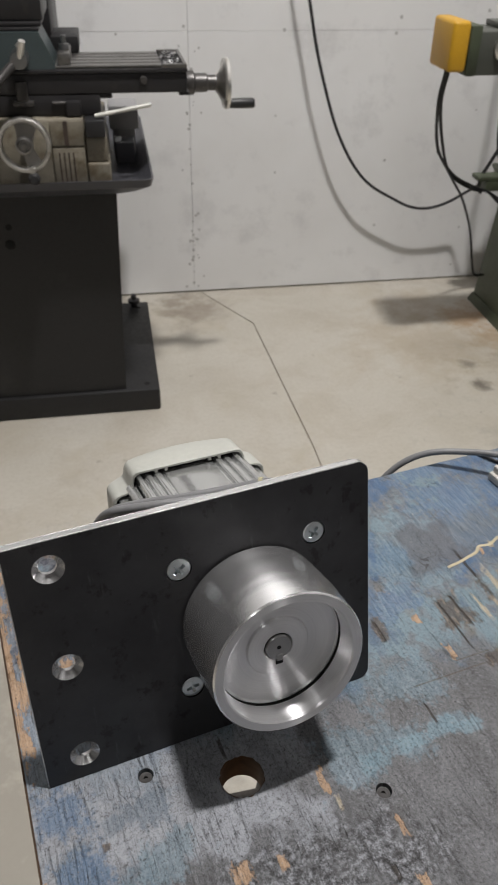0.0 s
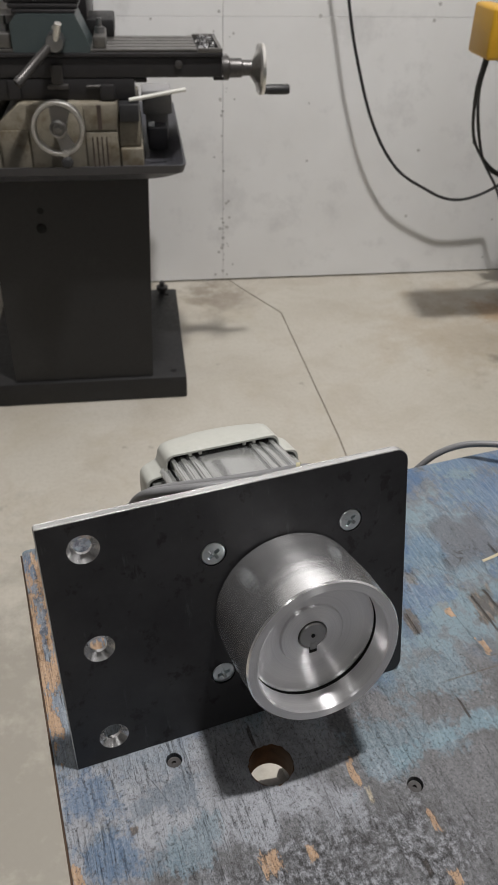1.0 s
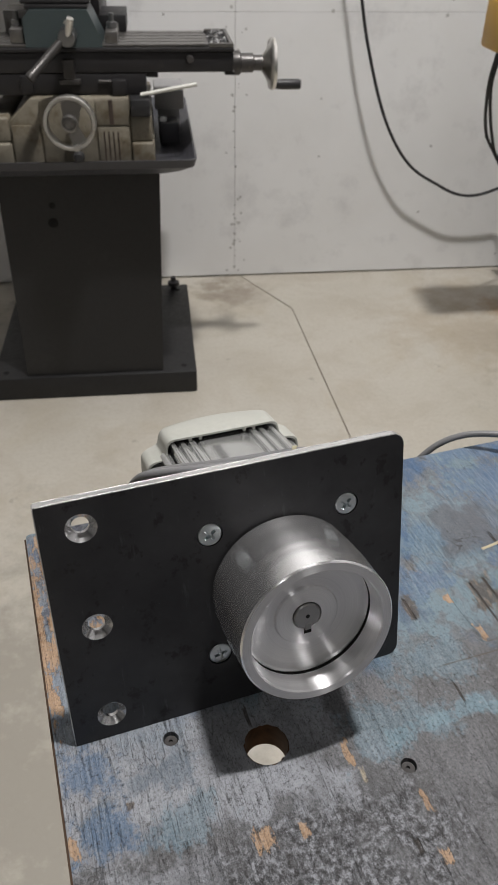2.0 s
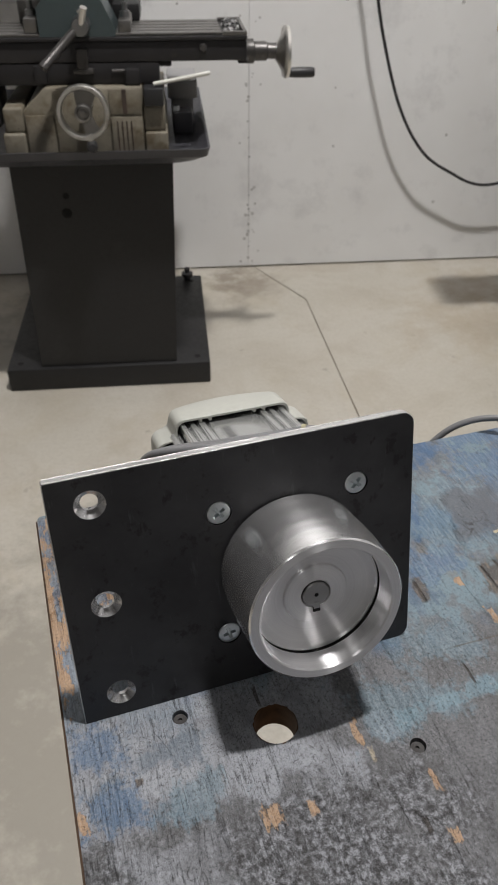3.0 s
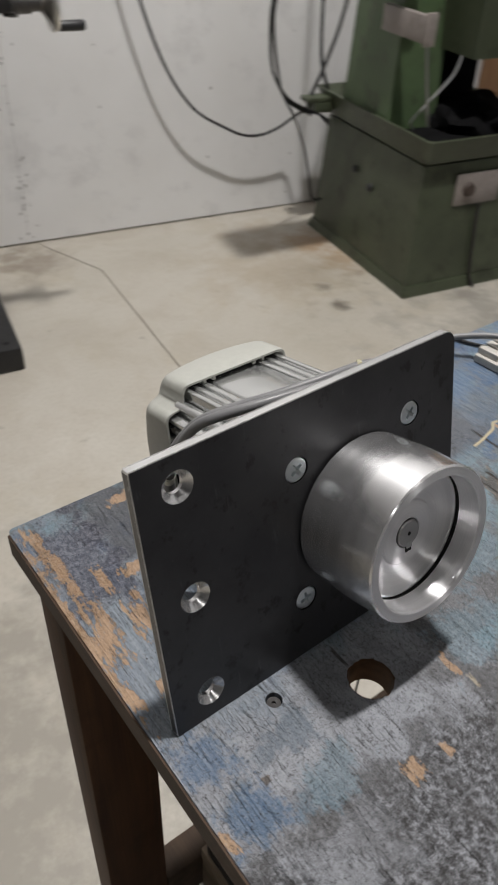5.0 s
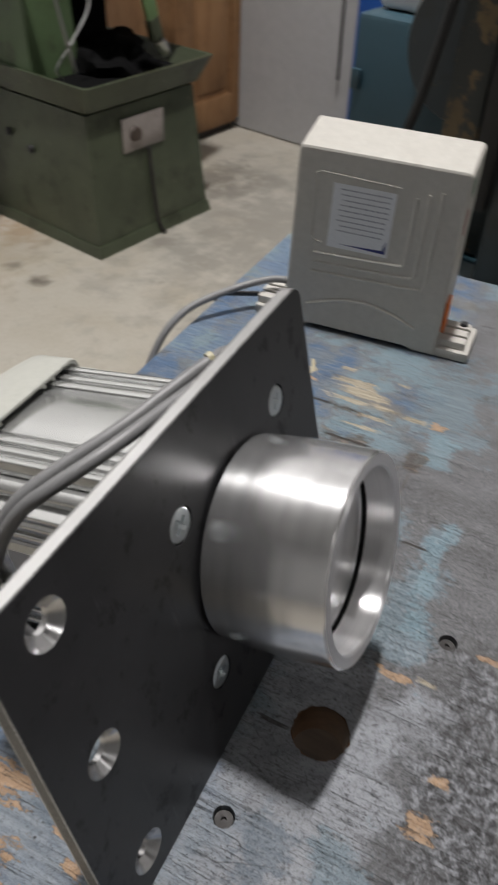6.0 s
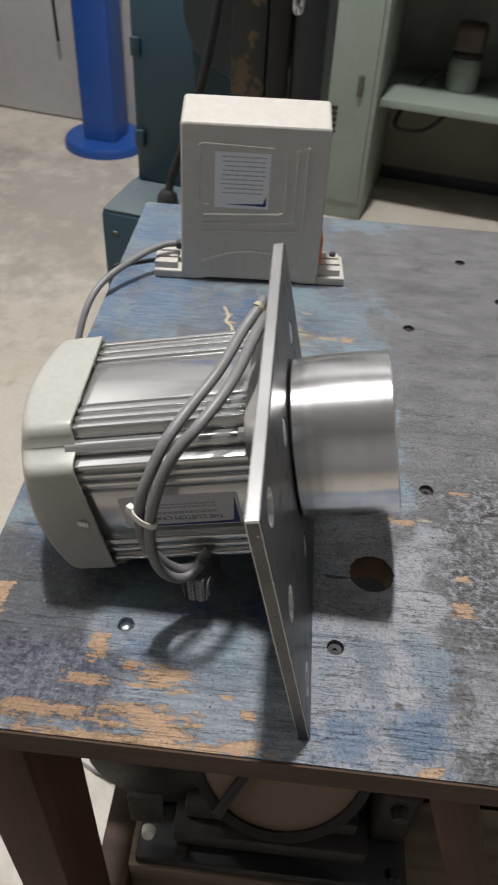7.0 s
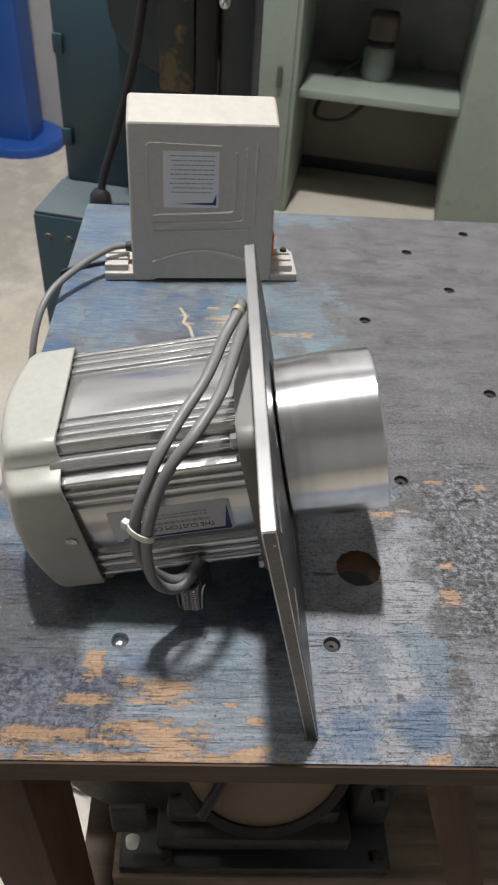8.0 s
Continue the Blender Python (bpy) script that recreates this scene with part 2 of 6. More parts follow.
def bench_paint():
    """Plywood with layers of blue, pale blue and grey-white paint, rubbed down to orange wood along the edge."""
    s = Nodes("worn_painted_plywood")
    x = s.node("ShaderNodeSeparateXYZ")
    s.put(x.inputs[0], s.coords())
    px, py = x.outputs["X"], x.outputs["Y"]
    soft = s.math("SUBTRACT", s.noise(s.coords((40, 30, 1), shift=(1, 5, 0)), 1.0, 8, 0.68), 0.5)
    torn = s.math("SUBTRACT", s.noise(s.coords((230, 60, 1), shift=(5, 9, 0)), 1.0, 6, 0.68), 0.5)
    speck = s.noise(s.coords((520, 420, 1)), 1.0, 6, 0.85)
    flakes = s.noise(s.coords((290, 190, 1), shift=(2, 8, 0)), 1.0, 9, 0.80)
    brushed = s.noise(s.coords((420, 34, 1), shift=(3, 3, 0), turn=(0, 0, 14)), 1.0, 7, 0.75)
    streak = s.noise(s.coords((48, 20, 1), shift=(7, 2, 0)), 1.0, 8, 0.64)
    stain = s.noise(s.coords((26, 18, 1), shift=(2, 6, 0)), 1.0, 7, 0.62)

    def zone(cx, cy, hx, hy, rough, amount, core=0.5):
        """1 inside a ragged rectangle."""
        far = s.math("MAXIMUM", s.math("DIVIDE", s.math("ABSOLUTE", s.math("SUBTRACT", px, cx)), hx), s.math("DIVIDE", s.math("ABSOLUTE", s.math("SUBTRACT", py, cy)), hy))
        return s.math("ADD", s.math("SUBTRACT", 1.0 + core, far), s.math("MULTIPLY", rough, amount))

    def join(zones):
        out = zones[0]
        for z in zones[1:]:
            out = s.math("MAXIMUM", out, z)
        return out

    def lay(c, mask, lo, hi, colour, most=1.0):
        return s.mix(s.ramp(mask, [(lo, 0.0), (hi, most)]), c, colour)

    chips = s.noise(s.coords((225, 180, 1), shift=(4, 2, 0)), 1.0, 10, 0.82, 0.0)
    ragged = s.math("ADD", soft, s.math("MULTIPLY", torn, 0.35))
    # worn grey paint, softly clouded
    c = s.mix(s.ramp(streak, [(0.32, 0.0), (0.62, 1.0)]), (0.092, 0.091, 0.092), (0.158, 0.158, 0.161))
    c = lay(c, stain, 0.54, 0.68, (0.070, 0.066, 0.061), 0.5)
    c = lay(c, brushed, 0.54, 0.68, (0.19, 0.19, 0.193), 0.35)
    # dark scraped ground with pale chips before the plate
    flaked = s.mix(s.ramp(chips, [(0.45, 0.0), (0.485, 1.0)]), (0.024, 0.023, 0.023), (0.120, 0.121, 0.126))
    flaked = lay(flaked, chips, 0.525, 0.550, (0.310, 0.316, 0.330), 0.9)
    flaked = lay(flaked, stain, 0.52, 0.60, (0.044, 0.041, 0.039), 0.6)
    c = lay(c, zone(0.085, -0.175, 0.115, 0.103, soft, 2.4), 0.35, 0.80, flaked)
    # pale, nearly whole paint
    pale = s.mix(s.ramp(flakes, [(0.38, 0.0), (0.50, 1.0)]), (0.195, 0.200, 0.210), (0.315, 0.325, 0.342))
    pale = lay(pale, brushed, 0.52, 0.64, (0.37, 0.38, 0.395), 0.55)
    pale = lay(pale, stain, 0.52, 0.64, (0.135, 0.136, 0.142), 0.55)
    c = lay(c, zone(0.060, -0.028, 0.105, 0.050, soft, 1.9), 0.40, 0.65, pale)
    c = lay(c, zone(0.035, -0.105, 0.030, 0.020, soft, 3.0), 0.40, 0.80, pale, 0.6)
    # blue-grey field behind and beside the motor
    hue = s.noise(s.coords((22, 16, 1), shift=(3, 1, 0)), 1.0, 8, 0.66)
    field = s.mix(s.ramp(hue, [(0.41, 0.0), (0.50, 1.0)]), (0.060, 0.116, 0.205), (0.140, 0.152, 0.160))
    field = lay(field, hue, 0.50, 0.56, (0.165, 0.235, 0.265), 0.9)
    field = lay(field, stain, 0.58, 0.64, (0.190, 0.165, 0.125), 0.55)
    field = s.mix(s.ramp(stain, [(0.36, 0.7), (0.43, 0.0)]), field, (0.048, 0.082, 0.150))
    field = lay(field, brushed, 0.50, 0.66, (0.20, 0.220, 0.238), 0.55)
    field = lay(field, streak, 0.60, 0.72, (0.075, 0.062, 0.052), 0.7)
    c = lay(c, zone(0.32, 0.125, 0.42, 0.125, soft, 0.7, 0.3), 0.20, 0.40, field)
    fore = s.mix(s.ramp(brushed, [(0.40, 0.0), (0.60, 1.0)]), (0.165, 0.190, 0.218), (0.290, 0.322, 0.350))
    c = lay(c, zone(0.015, 0.095, 0.055, 0.11, soft, 2.2), 0.40, 0.75, fore, 0.85)

    def patches(c, spots, low, high, most, mottle=3.2):
        """Brushed patches of another coat, broken by the flaking."""
        mask = s.math("ADD", join([zone(*z, ragged, 4.2) for z in spots]), s.math("MULTIPLY", s.math("SUBTRACT", flakes, 0.5), mottle))
        return lay(c, mask, 0.40, 0.85, s.mix(s.ramp(brushed, [(0.40, 0.0), (0.62, 1.0)]), low, high), most)

    c = patches(c, ((0.0365, -0.036, 0.012, 0.010), (0.003, -0.056, 0.014, 0.016), (0.038, -0.069, 0.013, 0.011), (0.047, -0.036, 0.018, 0.011), (0.0286, 0.051, 0.011, 0.017), (0.377, 0.111, 0.05, 0.04)), (0.100, 0.128, 0.158), (0.185, 0.215, 0.240), 0.8)
    c = patches(c, ((0.002, -0.017, 0.015, 0.017), (0.009, -0.060, 0.020, 0.014), (0.0441, 0.1026, 0.0065, 0.0078), (0.0358, 0.1545, 0.0062, 0.0074), (0.0302, 0.1294, 0.0054, 0.0108), (0.50, 0.165, 0.06, 0.03), (0.399, 0.158, 0.036, 0.025), (0.40, 0.200, 0.034, 0.012), (0.285, 0.065, 0.024, 0.016), (0.548, 0.182, 0.05, 0.03)), (0.066, 0.122, 0.208), (0.160, 0.215, 0.285), 0.78)
    c = patches(c, ((0.052, -0.067, 0.022, 0.014), (0.054, 0.049, 0.019, 0.007), (0.189, -0.046, 0.024, 0.020), (0.223, -0.050, 0.018, 0.013), (0.246, -0.008, 0.036, 0.018), (0.2665, -0.048, 0.012, 0.006), (0.311, 0.105, 0.038, 0.036), (0.406, -0.018, 0.045, 0.032), (0.592, -0.038, 0.016, 0.036)), (0.115, 0.175, 0.212), (0.205, 0.280, 0.310), 0.62)
    c = patches(c, ((0.395, 0.056, 0.0035, 0.016), (0.384, 0.040, 0.0045, 0.020), (0.374, 0.020, 0.0030, 0.016), (0.372, 0.002, 0.0025, 0.009), (0.372, 0.050, 0.0028, 0.018), (0.360, 0.030, 0.0022, 0.020), (0.410, 0.066, 0.0022, 0.006), (0.409, 0.020, 0.0020, 0.006), (0.395, 0.0888, 0.0035, 0.006), (0.346, 0.036, 0.0018, 0.018), (0.166, -0.073, 0.0022, 0.007)), (0.260, 0.220, 0.155), (0.480, 0.415, 0.300), 0.95, 1.6)
    c = patches(c, ((0.254, -0.050, 0.012, 0.006), (0.232, -0.052, 0.012, 0.005), (0.274, -0.056, 0.010, 0.005), (0.345, -0.028, 0.014, 0.010), (0.205, -0.056, 0.010, 0.006)), (0.150, 0.235, 0.275), (0.215, 0.310, 0.345), 0.7, 2.0)
    c = lay(c, zone(0.345, 0.108, 0.030, 0.028, soft, 2.4), 0.45, 0.75, (0.105, 0.108, 0.118), 0.8)
    # brown, oily grain
    oily = join([zone(*z, ragged, 3.4) for z in ((0.323, 0.041, 0.013, 0.018), (0.3595, 0.050, 0.006, 0.020), (0.257, 0.039, 0.0045, 0.012), (0.326, -0.014, 0.010, 0.006), (0.1947, -0.0987, 0.003, 0.007), (0.0252, -0.0487, 0.003, 0.003))])
    c = lay(c, oily, 0.45, 0.80, s.mix(s.ramp(torn, [(0.02, 0.0), (0.10, 1.0)]), (0.070, 0.055, 0.044), (0.185, 0.135, 0.092)), 0.85)
    # dark varnish at the north-west, with a glossy wrinkled spill at the edge
    dark = zone(0.075, 0.175, 0.050, 0.045, soft, 2.2)
    c = lay(c, dark, 0.40, 0.80, (0.040, 0.038, 0.041), 0.75)
    spill = zone(0.016, 0.150, 0.027, 0.050, soft, 2.6)
    spilt = s.ramp(spill, [(0.40, 0.0), (0.85, 1.0)])
    wrinkle = s.noise(s.coords((330, 330, 1), shift=(6, 1, 0)), 1.0, 4, 0.6, 1.4)
    # pale violet flecks paint the wrinkled spill's glints into its colour
    c = s.mix(s.math("MULTIPLY", spilt, 0.75), c, s.mix(s.ramp(flakes, [(0.45, 0.0), (0.56, 1.0)]), (0.060, 0.062, 0.085), (0.205, 0.205, 0.240)))
    # bare wood
    grain = s.noise(s.coords((700, 16, 1)), 1.0, 5, 0.7)
    wood = s.mix(s.ramp(grain, [(0.3, 0.0), (0.7, 1.0)]), (0.310, 0.192, 0.112), (0.500, 0.342, 0.215))
    bare = join([zone(*z, torn, 4.0) for z in ((-0.0122, 0.099, 0.0032, 0.070), (-0.0044, 0.0795, 0.0094, 0.0154), (-0.0092, 0.0383, 0.0039, 0.0112), (0.0053, 0.0965, 0.0042, 0.0169), (0.0006, 0.1406, 0.0040, 0.0286), (0.0204, 0.1271, 0.0032, 0.0127),
                                               (0.0318, 0.1034, 0.0025, 0.0062), (0.0261, 0.0845, 0.0071, 0.0145), (0.0427, 0.1245, 0.0090, 0.0050), (0.0088, 0.0321, 0.0033, 0.0054), (0.0185, 0.0475, 0.0012, 0.0030), (-0.0045, 0.1059, 0.0021, 0.0090), (-0.002, 0.175, 0.0045, 0.025), (0.069, 0.192, 0.010, 0.005),
                                               (0.0937, -0.0915, 0.0052, 0.0062), (0.1185, -0.0925, 0.0024, 0.0055), (-0.0105, -0.0625, 0.0030, 0.0060), (0.1625, -0.0555, 0.0025, 0.0085), (0.1947, -0.0987, 0.0015, 0.006), (0.2895, 0.0388, 0.0025, 0.005), (0.3722, -0.0190, 0.0040, 0.0055), (0.3835, 0.0870, 0.0018, 0.0045), (0.297, 0.003, 0.0025, 0.006), (0.1904, -0.1326, 0.003, 0.004),
                                               (-0.012, -0.3, 0.004, 0.03))])
    bare = s.math("ADD", bare, s.math("MULTIPLY", s.math("SUBTRACT", flakes, 0.5), 3.0))
    wooden = s.ramp(bare, [(0.50, 0.0), (0.68, 1.0)])
    c = s.mix(wooden, c, wood)
    # gouges along the grain, and long scratches across it
    gouge = join([zone(*z, torn, 2.0) for z in ((0.3276, 0.036, 0.0013, 0.016), (0.3147, 0.022, 0.0010, 0.028), (0.361, 0.078, 0.0014, 0.016), (0.256, 0.038, 0.0012, 0.012), (0.254, -0.037, 0.0009, 0.011), (0.178, -0.122, 0.0016, 0.005), (0.1096, -0.0135, 0.0012, 0.008))])
    cut = s.ramp(gouge, [(0.45, 0.0), (0.75, 1.0)])
    c = s.mix(s.math("MULTIPLY", cut, 0.85), c, (0.030, 0.022, 0.016))
    across = join([zone(*z, torn, 1.2) for z in ((0.287, -0.0150, 0.038, 0.0007), (0.312, -0.0060, 0.019, 0.0006))])
    c = lay(c, across, 0.5, 0.8, (0.085, 0.062, 0.042), 0.6)
    # open grain, grime, specks
    crack_noise = s.noise(s.coords((330, 11, 1), shift=(4, 1, 0)), 1.0, 4, 0.55)
    thin = s.ramp(crack_noise, [(0.478, 0.0), (0.492, 1.0), (0.506, 0.0)])
    broken = s.ramp(s.noise(s.coords((60, 40, 1), shift=(8, 4, 0)), 1.0, 5, 0.7), [(0.38, 0.0), (0.54, 1.0)])
    lines = s.math("MULTIPLY", s.math("MULTIPLY", thin, broken), s.ramp(px, [(0.14, 1.0), (0.24, 0.7)]))
    c = s.mix(s.math("MULTIPLY", lines, 0.7), c, (0.026, 0.024, 0.023))
    # the eastern half is smoother, and so is the strip beside the motor
    rugged = s.math("MULTIPLY", s.ramp(px, [(0.26, 1.0), (0.40, 0.25)]), s.ramp(py, [(0.0, 1.0), (0.03, 0.6)]))
    c = s.mix(s.math("MULTIPLY", rugged, s.ramp(speck, [(0.54, 0.0), (0.64, 0.5)])), c, (0.32, 0.32, 0.325))
    c = s.mix(s.math("MULTIPLY", rugged, s.ramp(speck, [(0.38, 0.85), (0.47, 0.0)])), c, (0.024, 0.024, 0.024))
    c = s.mix(s.math("MULTIPLY", rugged, s.ramp(chips, [(0.57, 0.0), (0.60, 0.55)])), c, (0.285, 0.292, 0.300))
    c = s.mix(s.math("MULTIPLY", rugged, s.ramp(chips, [(0.40, 0.75), (0.43, 0.0)])), c, (0.036, 0.034, 0.033))
    wavy = s.ramp(s.noise(s.coords((24, 15, 1), shift=(6, 3, 0), turn=(0, 0, 25)), 1.0, 3, 0.5, 0.8), [(0.494, 0.0), (0.5, 1.0), (0.506, 0.0)])
    some = s.ramp(s.noise(s.coords((38, 30, 1), shift=(1, 8, 0)), 1.0, 3, 0.6), [(0.52, 0.0), (0.60, 1.0)])
    scratch = s.math("MULTIPLY", wavy, some)
    c = s.mix(s.math("MULTIPLY", scratch, 0.7), c, (0.024, 0.022, 0.021))
    c = s.mix(s.ramp(s.noise(s.coords((300, 260, 1), shift=(9, 9, 0)), 1.0, 2, 0.5), [(0.24, 0.9), (0.275, 0.0)]), c, (0.020, 0.019, 0.019))
    c = lay(c, s.noise(s.coords((240, 190, 1), shift=(4, 7, 0)), 1.0, 3, 0.6), 0.69, 0.725, (0.33, 0.33, 0.32), 0.6)
    pits = s.noise(s.coords((140, 75, 1), shift=(2, 2, 0)), 1.0, 8, 0.78)
    c = s.mix(s.ramp(pits, [(0.335, 0.75), (0.38, 0.0)]), c, (0.034, 0.032, 0.031))
    c = s.mix(1.0, c, (1.02, 1.03, 1.07), "MULTIPLY")
    height = s.math("SUBTRACT", s.math("ADD", s.math("MULTIPLY", flakes, 0.8), s.math("MULTIPLY", speck, 0.9)), s.math("ADD", s.math("MULTIPLY", lines, 0.5), s.math("ADD", s.math("MULTIPLY", wooden, 0.35), s.math("MULTIPLY", cut, 1.5))))
    height = s.math("ADD", height, s.math("MULTIPLY", s.math("MULTIPLY", spilt, wrinkle), 3.4))
    s.bump(height, 1.0, 0.0008)
    rough = s.math("SUBTRACT", s.ramp(flakes, [(0.3, 0.38), (0.7, 0.58)]), s.math("MULTIPLY", spilt, 0.38))
    return s.set(Base_Color=c, Roughness=rough)


def timber(name, light, deep, stretch, rough=0.6):
    s = Nodes(name)
    grain = s.noise(s.coords(stretch), 1.0, 6, 0.65, 0.5)
    c = s.mix(s.ramp(grain, [(0.3, 0.0), (0.7, 1.0)]), deep, light)
    c = s.mix(s.ramp(s.noise(s.coords(), 12, 6, 0.7), [(0.5, 0.0), (0.8, 0.6)]), c, tuple(x * 0.4 for x in deep))
    s.bump(grain, 0.25, 0.001)
    return s.set(Base_Color=c, Roughness=rough, Specular_IOR_Level=0.2)


def turned_aluminium(name, gloss, stretch, tooling, faced):
    """Bright aluminium with fine tool lines round the axis (z)."""
    s = Nodes(name)
    v = s.coords()
    split = s.node("ShaderNodeSeparateXYZ")
    s.put(split.inputs[0], v)
    away = s.node("ShaderNodeVectorMath", "LENGTH")
    flat = s.node("ShaderNodeVectorMath", "MULTIPLY")
    s.put(flat.inputs[0], v)
    flat.inputs[1].default_value = (1, 1, 0)
    s.put(away.inputs[0], flat.outputs[0])
    # tool lines: they follow the height on the rim and the radius on the face
    along = s.node("ShaderNodeCombineXYZ")
    s.put(along.inputs[0], split.outputs[2])
    if faced:
        s.put(along.inputs[1], away.outputs["Value"])
    bands = s.noise(along.outputs[0], 150, 3, 0.5)
    lines = s.noise(along.outputs[0], 2600, 2, 0.6)
    smudge = s.noise(s.coords(shift=(0.3, 0.1, 0)), 22, 4, 0.5)
    c = s.mix(s.ramp(bands, [(0.35, 0.0), (0.65, 1.0)]), (0.88, 0.88, 0.895), (0.96, 0.96, 0.97))
    c = s.mix(s.ramp(lines, [(0.35, 0.35 if faced else 0.0), (0.65, 0.0)]), c, (0.72, 0.72, 0.735))
    tangent = s.node("ShaderNodeTangent")
    tangent.direction_type, tangent.axis = "RADIAL", "Z"
    s.put(s.bsdf.inputs["Tangent"], tangent.outputs[0])
    r = s.math("ADD", gloss, s.math("ADD", s.math("MULTIPLY", bands, 0.06), s.math("MULTIPLY", smudge, 0.12)))
    if faced:
        s.bump(lines, tooling, 0.0003)
    else:
        swell = s.noise(along.outputs[0], 85, 2, 0.4)
        s.bump(s.math("ADD", swell, s.math("MULTIPLY", smudge, 0.35)), 0.5, 0.0006)
    return s.set(Base_Color=c, Roughness=r, Metallic=0.93, Anisotropic=stretch, Anisotropic_Rotation=0.25)


def mill_scale():
    """Hot-rolled steel: blue-black scale with clouds, blotches and fine scuffs."""
    s = Nodes("hot_rolled_steel")
    v = s.coords()
    cloud, fine = s.noise(v, 17, 6, 0.6), s.noise(v, 420, 4, 0.75)
    c = s.mix(s.ramp(cloud, [(0.35, 0.0), (0.65, 1.0)]), (0.024, 0.024, 0.026), (0.043, 0.043, 0.046))
    blot = s.noise(s.coords((62, 48, 50), shift=(3, 1, 2)), 1.0, 7, 0.66)
    c = s.mix(s.ramp(blot, [(0.57, 0.0), (0.63, 0.75)]), c, (0.010, 0.009, 0.009))
    pale = s.noise(s.coords((150, 24, 50), shift=(1, 4, 0), turn=(0, 0, 20)), 1.0, 5, 0.7)
    c = s.mix(s.ramp(pale, [(0.62, 0.0), (0.72, 0.5)]), c, (0.085, 0.085, 0.09))
    c = s.mix(s.ramp(fine, [(0.66, 0.0), (0.72, 0.45)]), c, (0.13, 0.13, 0.135))
    s.bump(fine, 0.10, 0.0003)
    r = s.math("ADD", s.ramp(cloud, [(0.3, 0.30), (0.7, 0.40)]), s.ramp(blot, [(0.55, 0.0), (0.64, 0.12)]))
    return s.set(Base_Color=c, Roughness=r, Metallic=0.35)


def extrusion():
    """Drawn aluminium with faint streaks along the bar (z)."""
    s = Nodes("extruded_aluminium")
    streak, broad = s.noise(s.coords((420, 420, 0.3)), 1.0, 2, 0.5), s.noise(s.coords(), 30, 5, 0.6)
    c = s.mix(s.ramp(streak, [(0.30, 0.0), (0.70, 1.0)]), (0.565, 0.572, 0.567), (0.60, 0.607, 0.602))
    c = s.mix(s.ramp(broad, [(0.55, 0.0), (0.80, 0.25)]), c, (0.52, 0.52, 0.515))
    r = s.math("ADD", 0.13, s.math("ADD", s.math("MULTIPLY", streak, 0.05), s.math("MULTIPLY", broad, 0.04)))
    return s.set(Base_Color=c, Roughness=r, Metallic=0.80)


def drywall():
    s = Nodes("white_wall_board")
    v = s.coords()
    broad, mid, fine = s.noise(v, 1.6, 6, 0.6), s.noise(v, 7, 8, 0.7), s.noise(v, 120, 3)
    c = s.mix(s.ramp(broad, [(0.35, 0.0), (0.7, 1.0)]), (0.76, 0.755, 0.75), (0.84, 0.84, 0.845))
    c = s.mix(s.ramp(mid, [(0.53, 0.0), (0.74, 0.55)]), c, (0.56, 0.555, 0.56))
    s.bump(fine, 0.08, 0.001)
    return s.set(Base_Color=c, Roughness=0.7)


def glow(name, colour, strength):
    s = Nodes(name)
    return s.set(Base_Color=(0.8, 0.8, 0.8), Emission_Color=colour, Emission_Strength=strength)


WALL, CONCRETE, BENCHTOP = drywall(), concrete(), bench_paint()
EASTWALL = paint("light_grey_wall_paint", (0.43, 0.425, 0.43), dark=0.88, rough=0.6, scale=1.6, dirt=(0.40, 0.395, 0.39))
DARKWALL = paint("unseen_wall_grey", (0.40, 0.40, 0.40), rough=0.8, scale=2)
FILLER = paint("grey_filler", (0.56, 0.55, 0.54), rough=0.8)
HOLEWOOD = timber("raw_wood", (0.135, 0.066, 0.029), (0.048, 0.023, 0.011), (40, 40, 40))
JOINT = paint("brown_joint", (0.24, 0.20, 0.16), rough=0.8)
SEALANT = paint("dark_joint", (0.04, 0.037, 0.035), rough=0.8)
CEILING = paint("unseen_ceiling_grey", (0.28, 0.28, 0.28), rough=0.8)
PULLEY, PLATE = turned_aluminium("turned_aluminium", 0.14, 0.68, 0.0, False), mill_scale()
FACED = turned_aluminium("faced_aluminium", 0.26, 0.95, 0.06, True)
EDGE = metal("sheared_steel_edge", (0.84, 0.84, 0.84), 0.33, (6, 0.4, 0.4), 150, 0.25, 0.14)
ARRIS = paint("bright_arris", (0.72, 0.72, 0.72), dark=0.6, rough=0.30, scale=80, metal=0.9, bump=0.3)
SCALEDGE = paint("scuffed_plate_side", (0.15, 0.15, 0.155), dark=0.6, rough=0.34, scale=30, metal=0.7, bump=0.2, worn=(0.55, 0.55, 0.56))
BRIGHTZINC = metal("bright_zinc_screw", (0.72, 0.77, 0.79), 0.30, scale=60, bump=0.01, smear=0.05)
# near-black for parts that paint the shade inside holes and gaps
HOLESHADE = paint("painted_hole_shade", (0.004, 0.004, 0.004), rough=0.9)
BOXGREY = paint("mid_grey_paint", (0.36, 0.355, 0.36), dark=0.8, rough=0.45, scale=9)
STEEL = metal("bright_steel", (0.66, 0.66, 0.67), 0.25, scale=150)
ZINC = metal("zinc_plated_steel", (0.62, 0.64, 0.64), 0.28, scale=160, bump=0.1)
DARKSTEEL = metal("dull_shaft_steel", (0.30, 0.30, 0.30), 0.42, scale=120)
EXTRUSION = extrusion()
MILLSTEEL = paint("worn_dark_steel", (0.105, 0.099, 0.096), dark=0.6, rough=0.36, scale=14, metal=0.5, worn=(0.30, 0.28, 0.26))
SHAFTEND = metal("faced_shaft_steel", (0.42, 0.42, 0.42), 0.34, scale=160, bump=0.1)
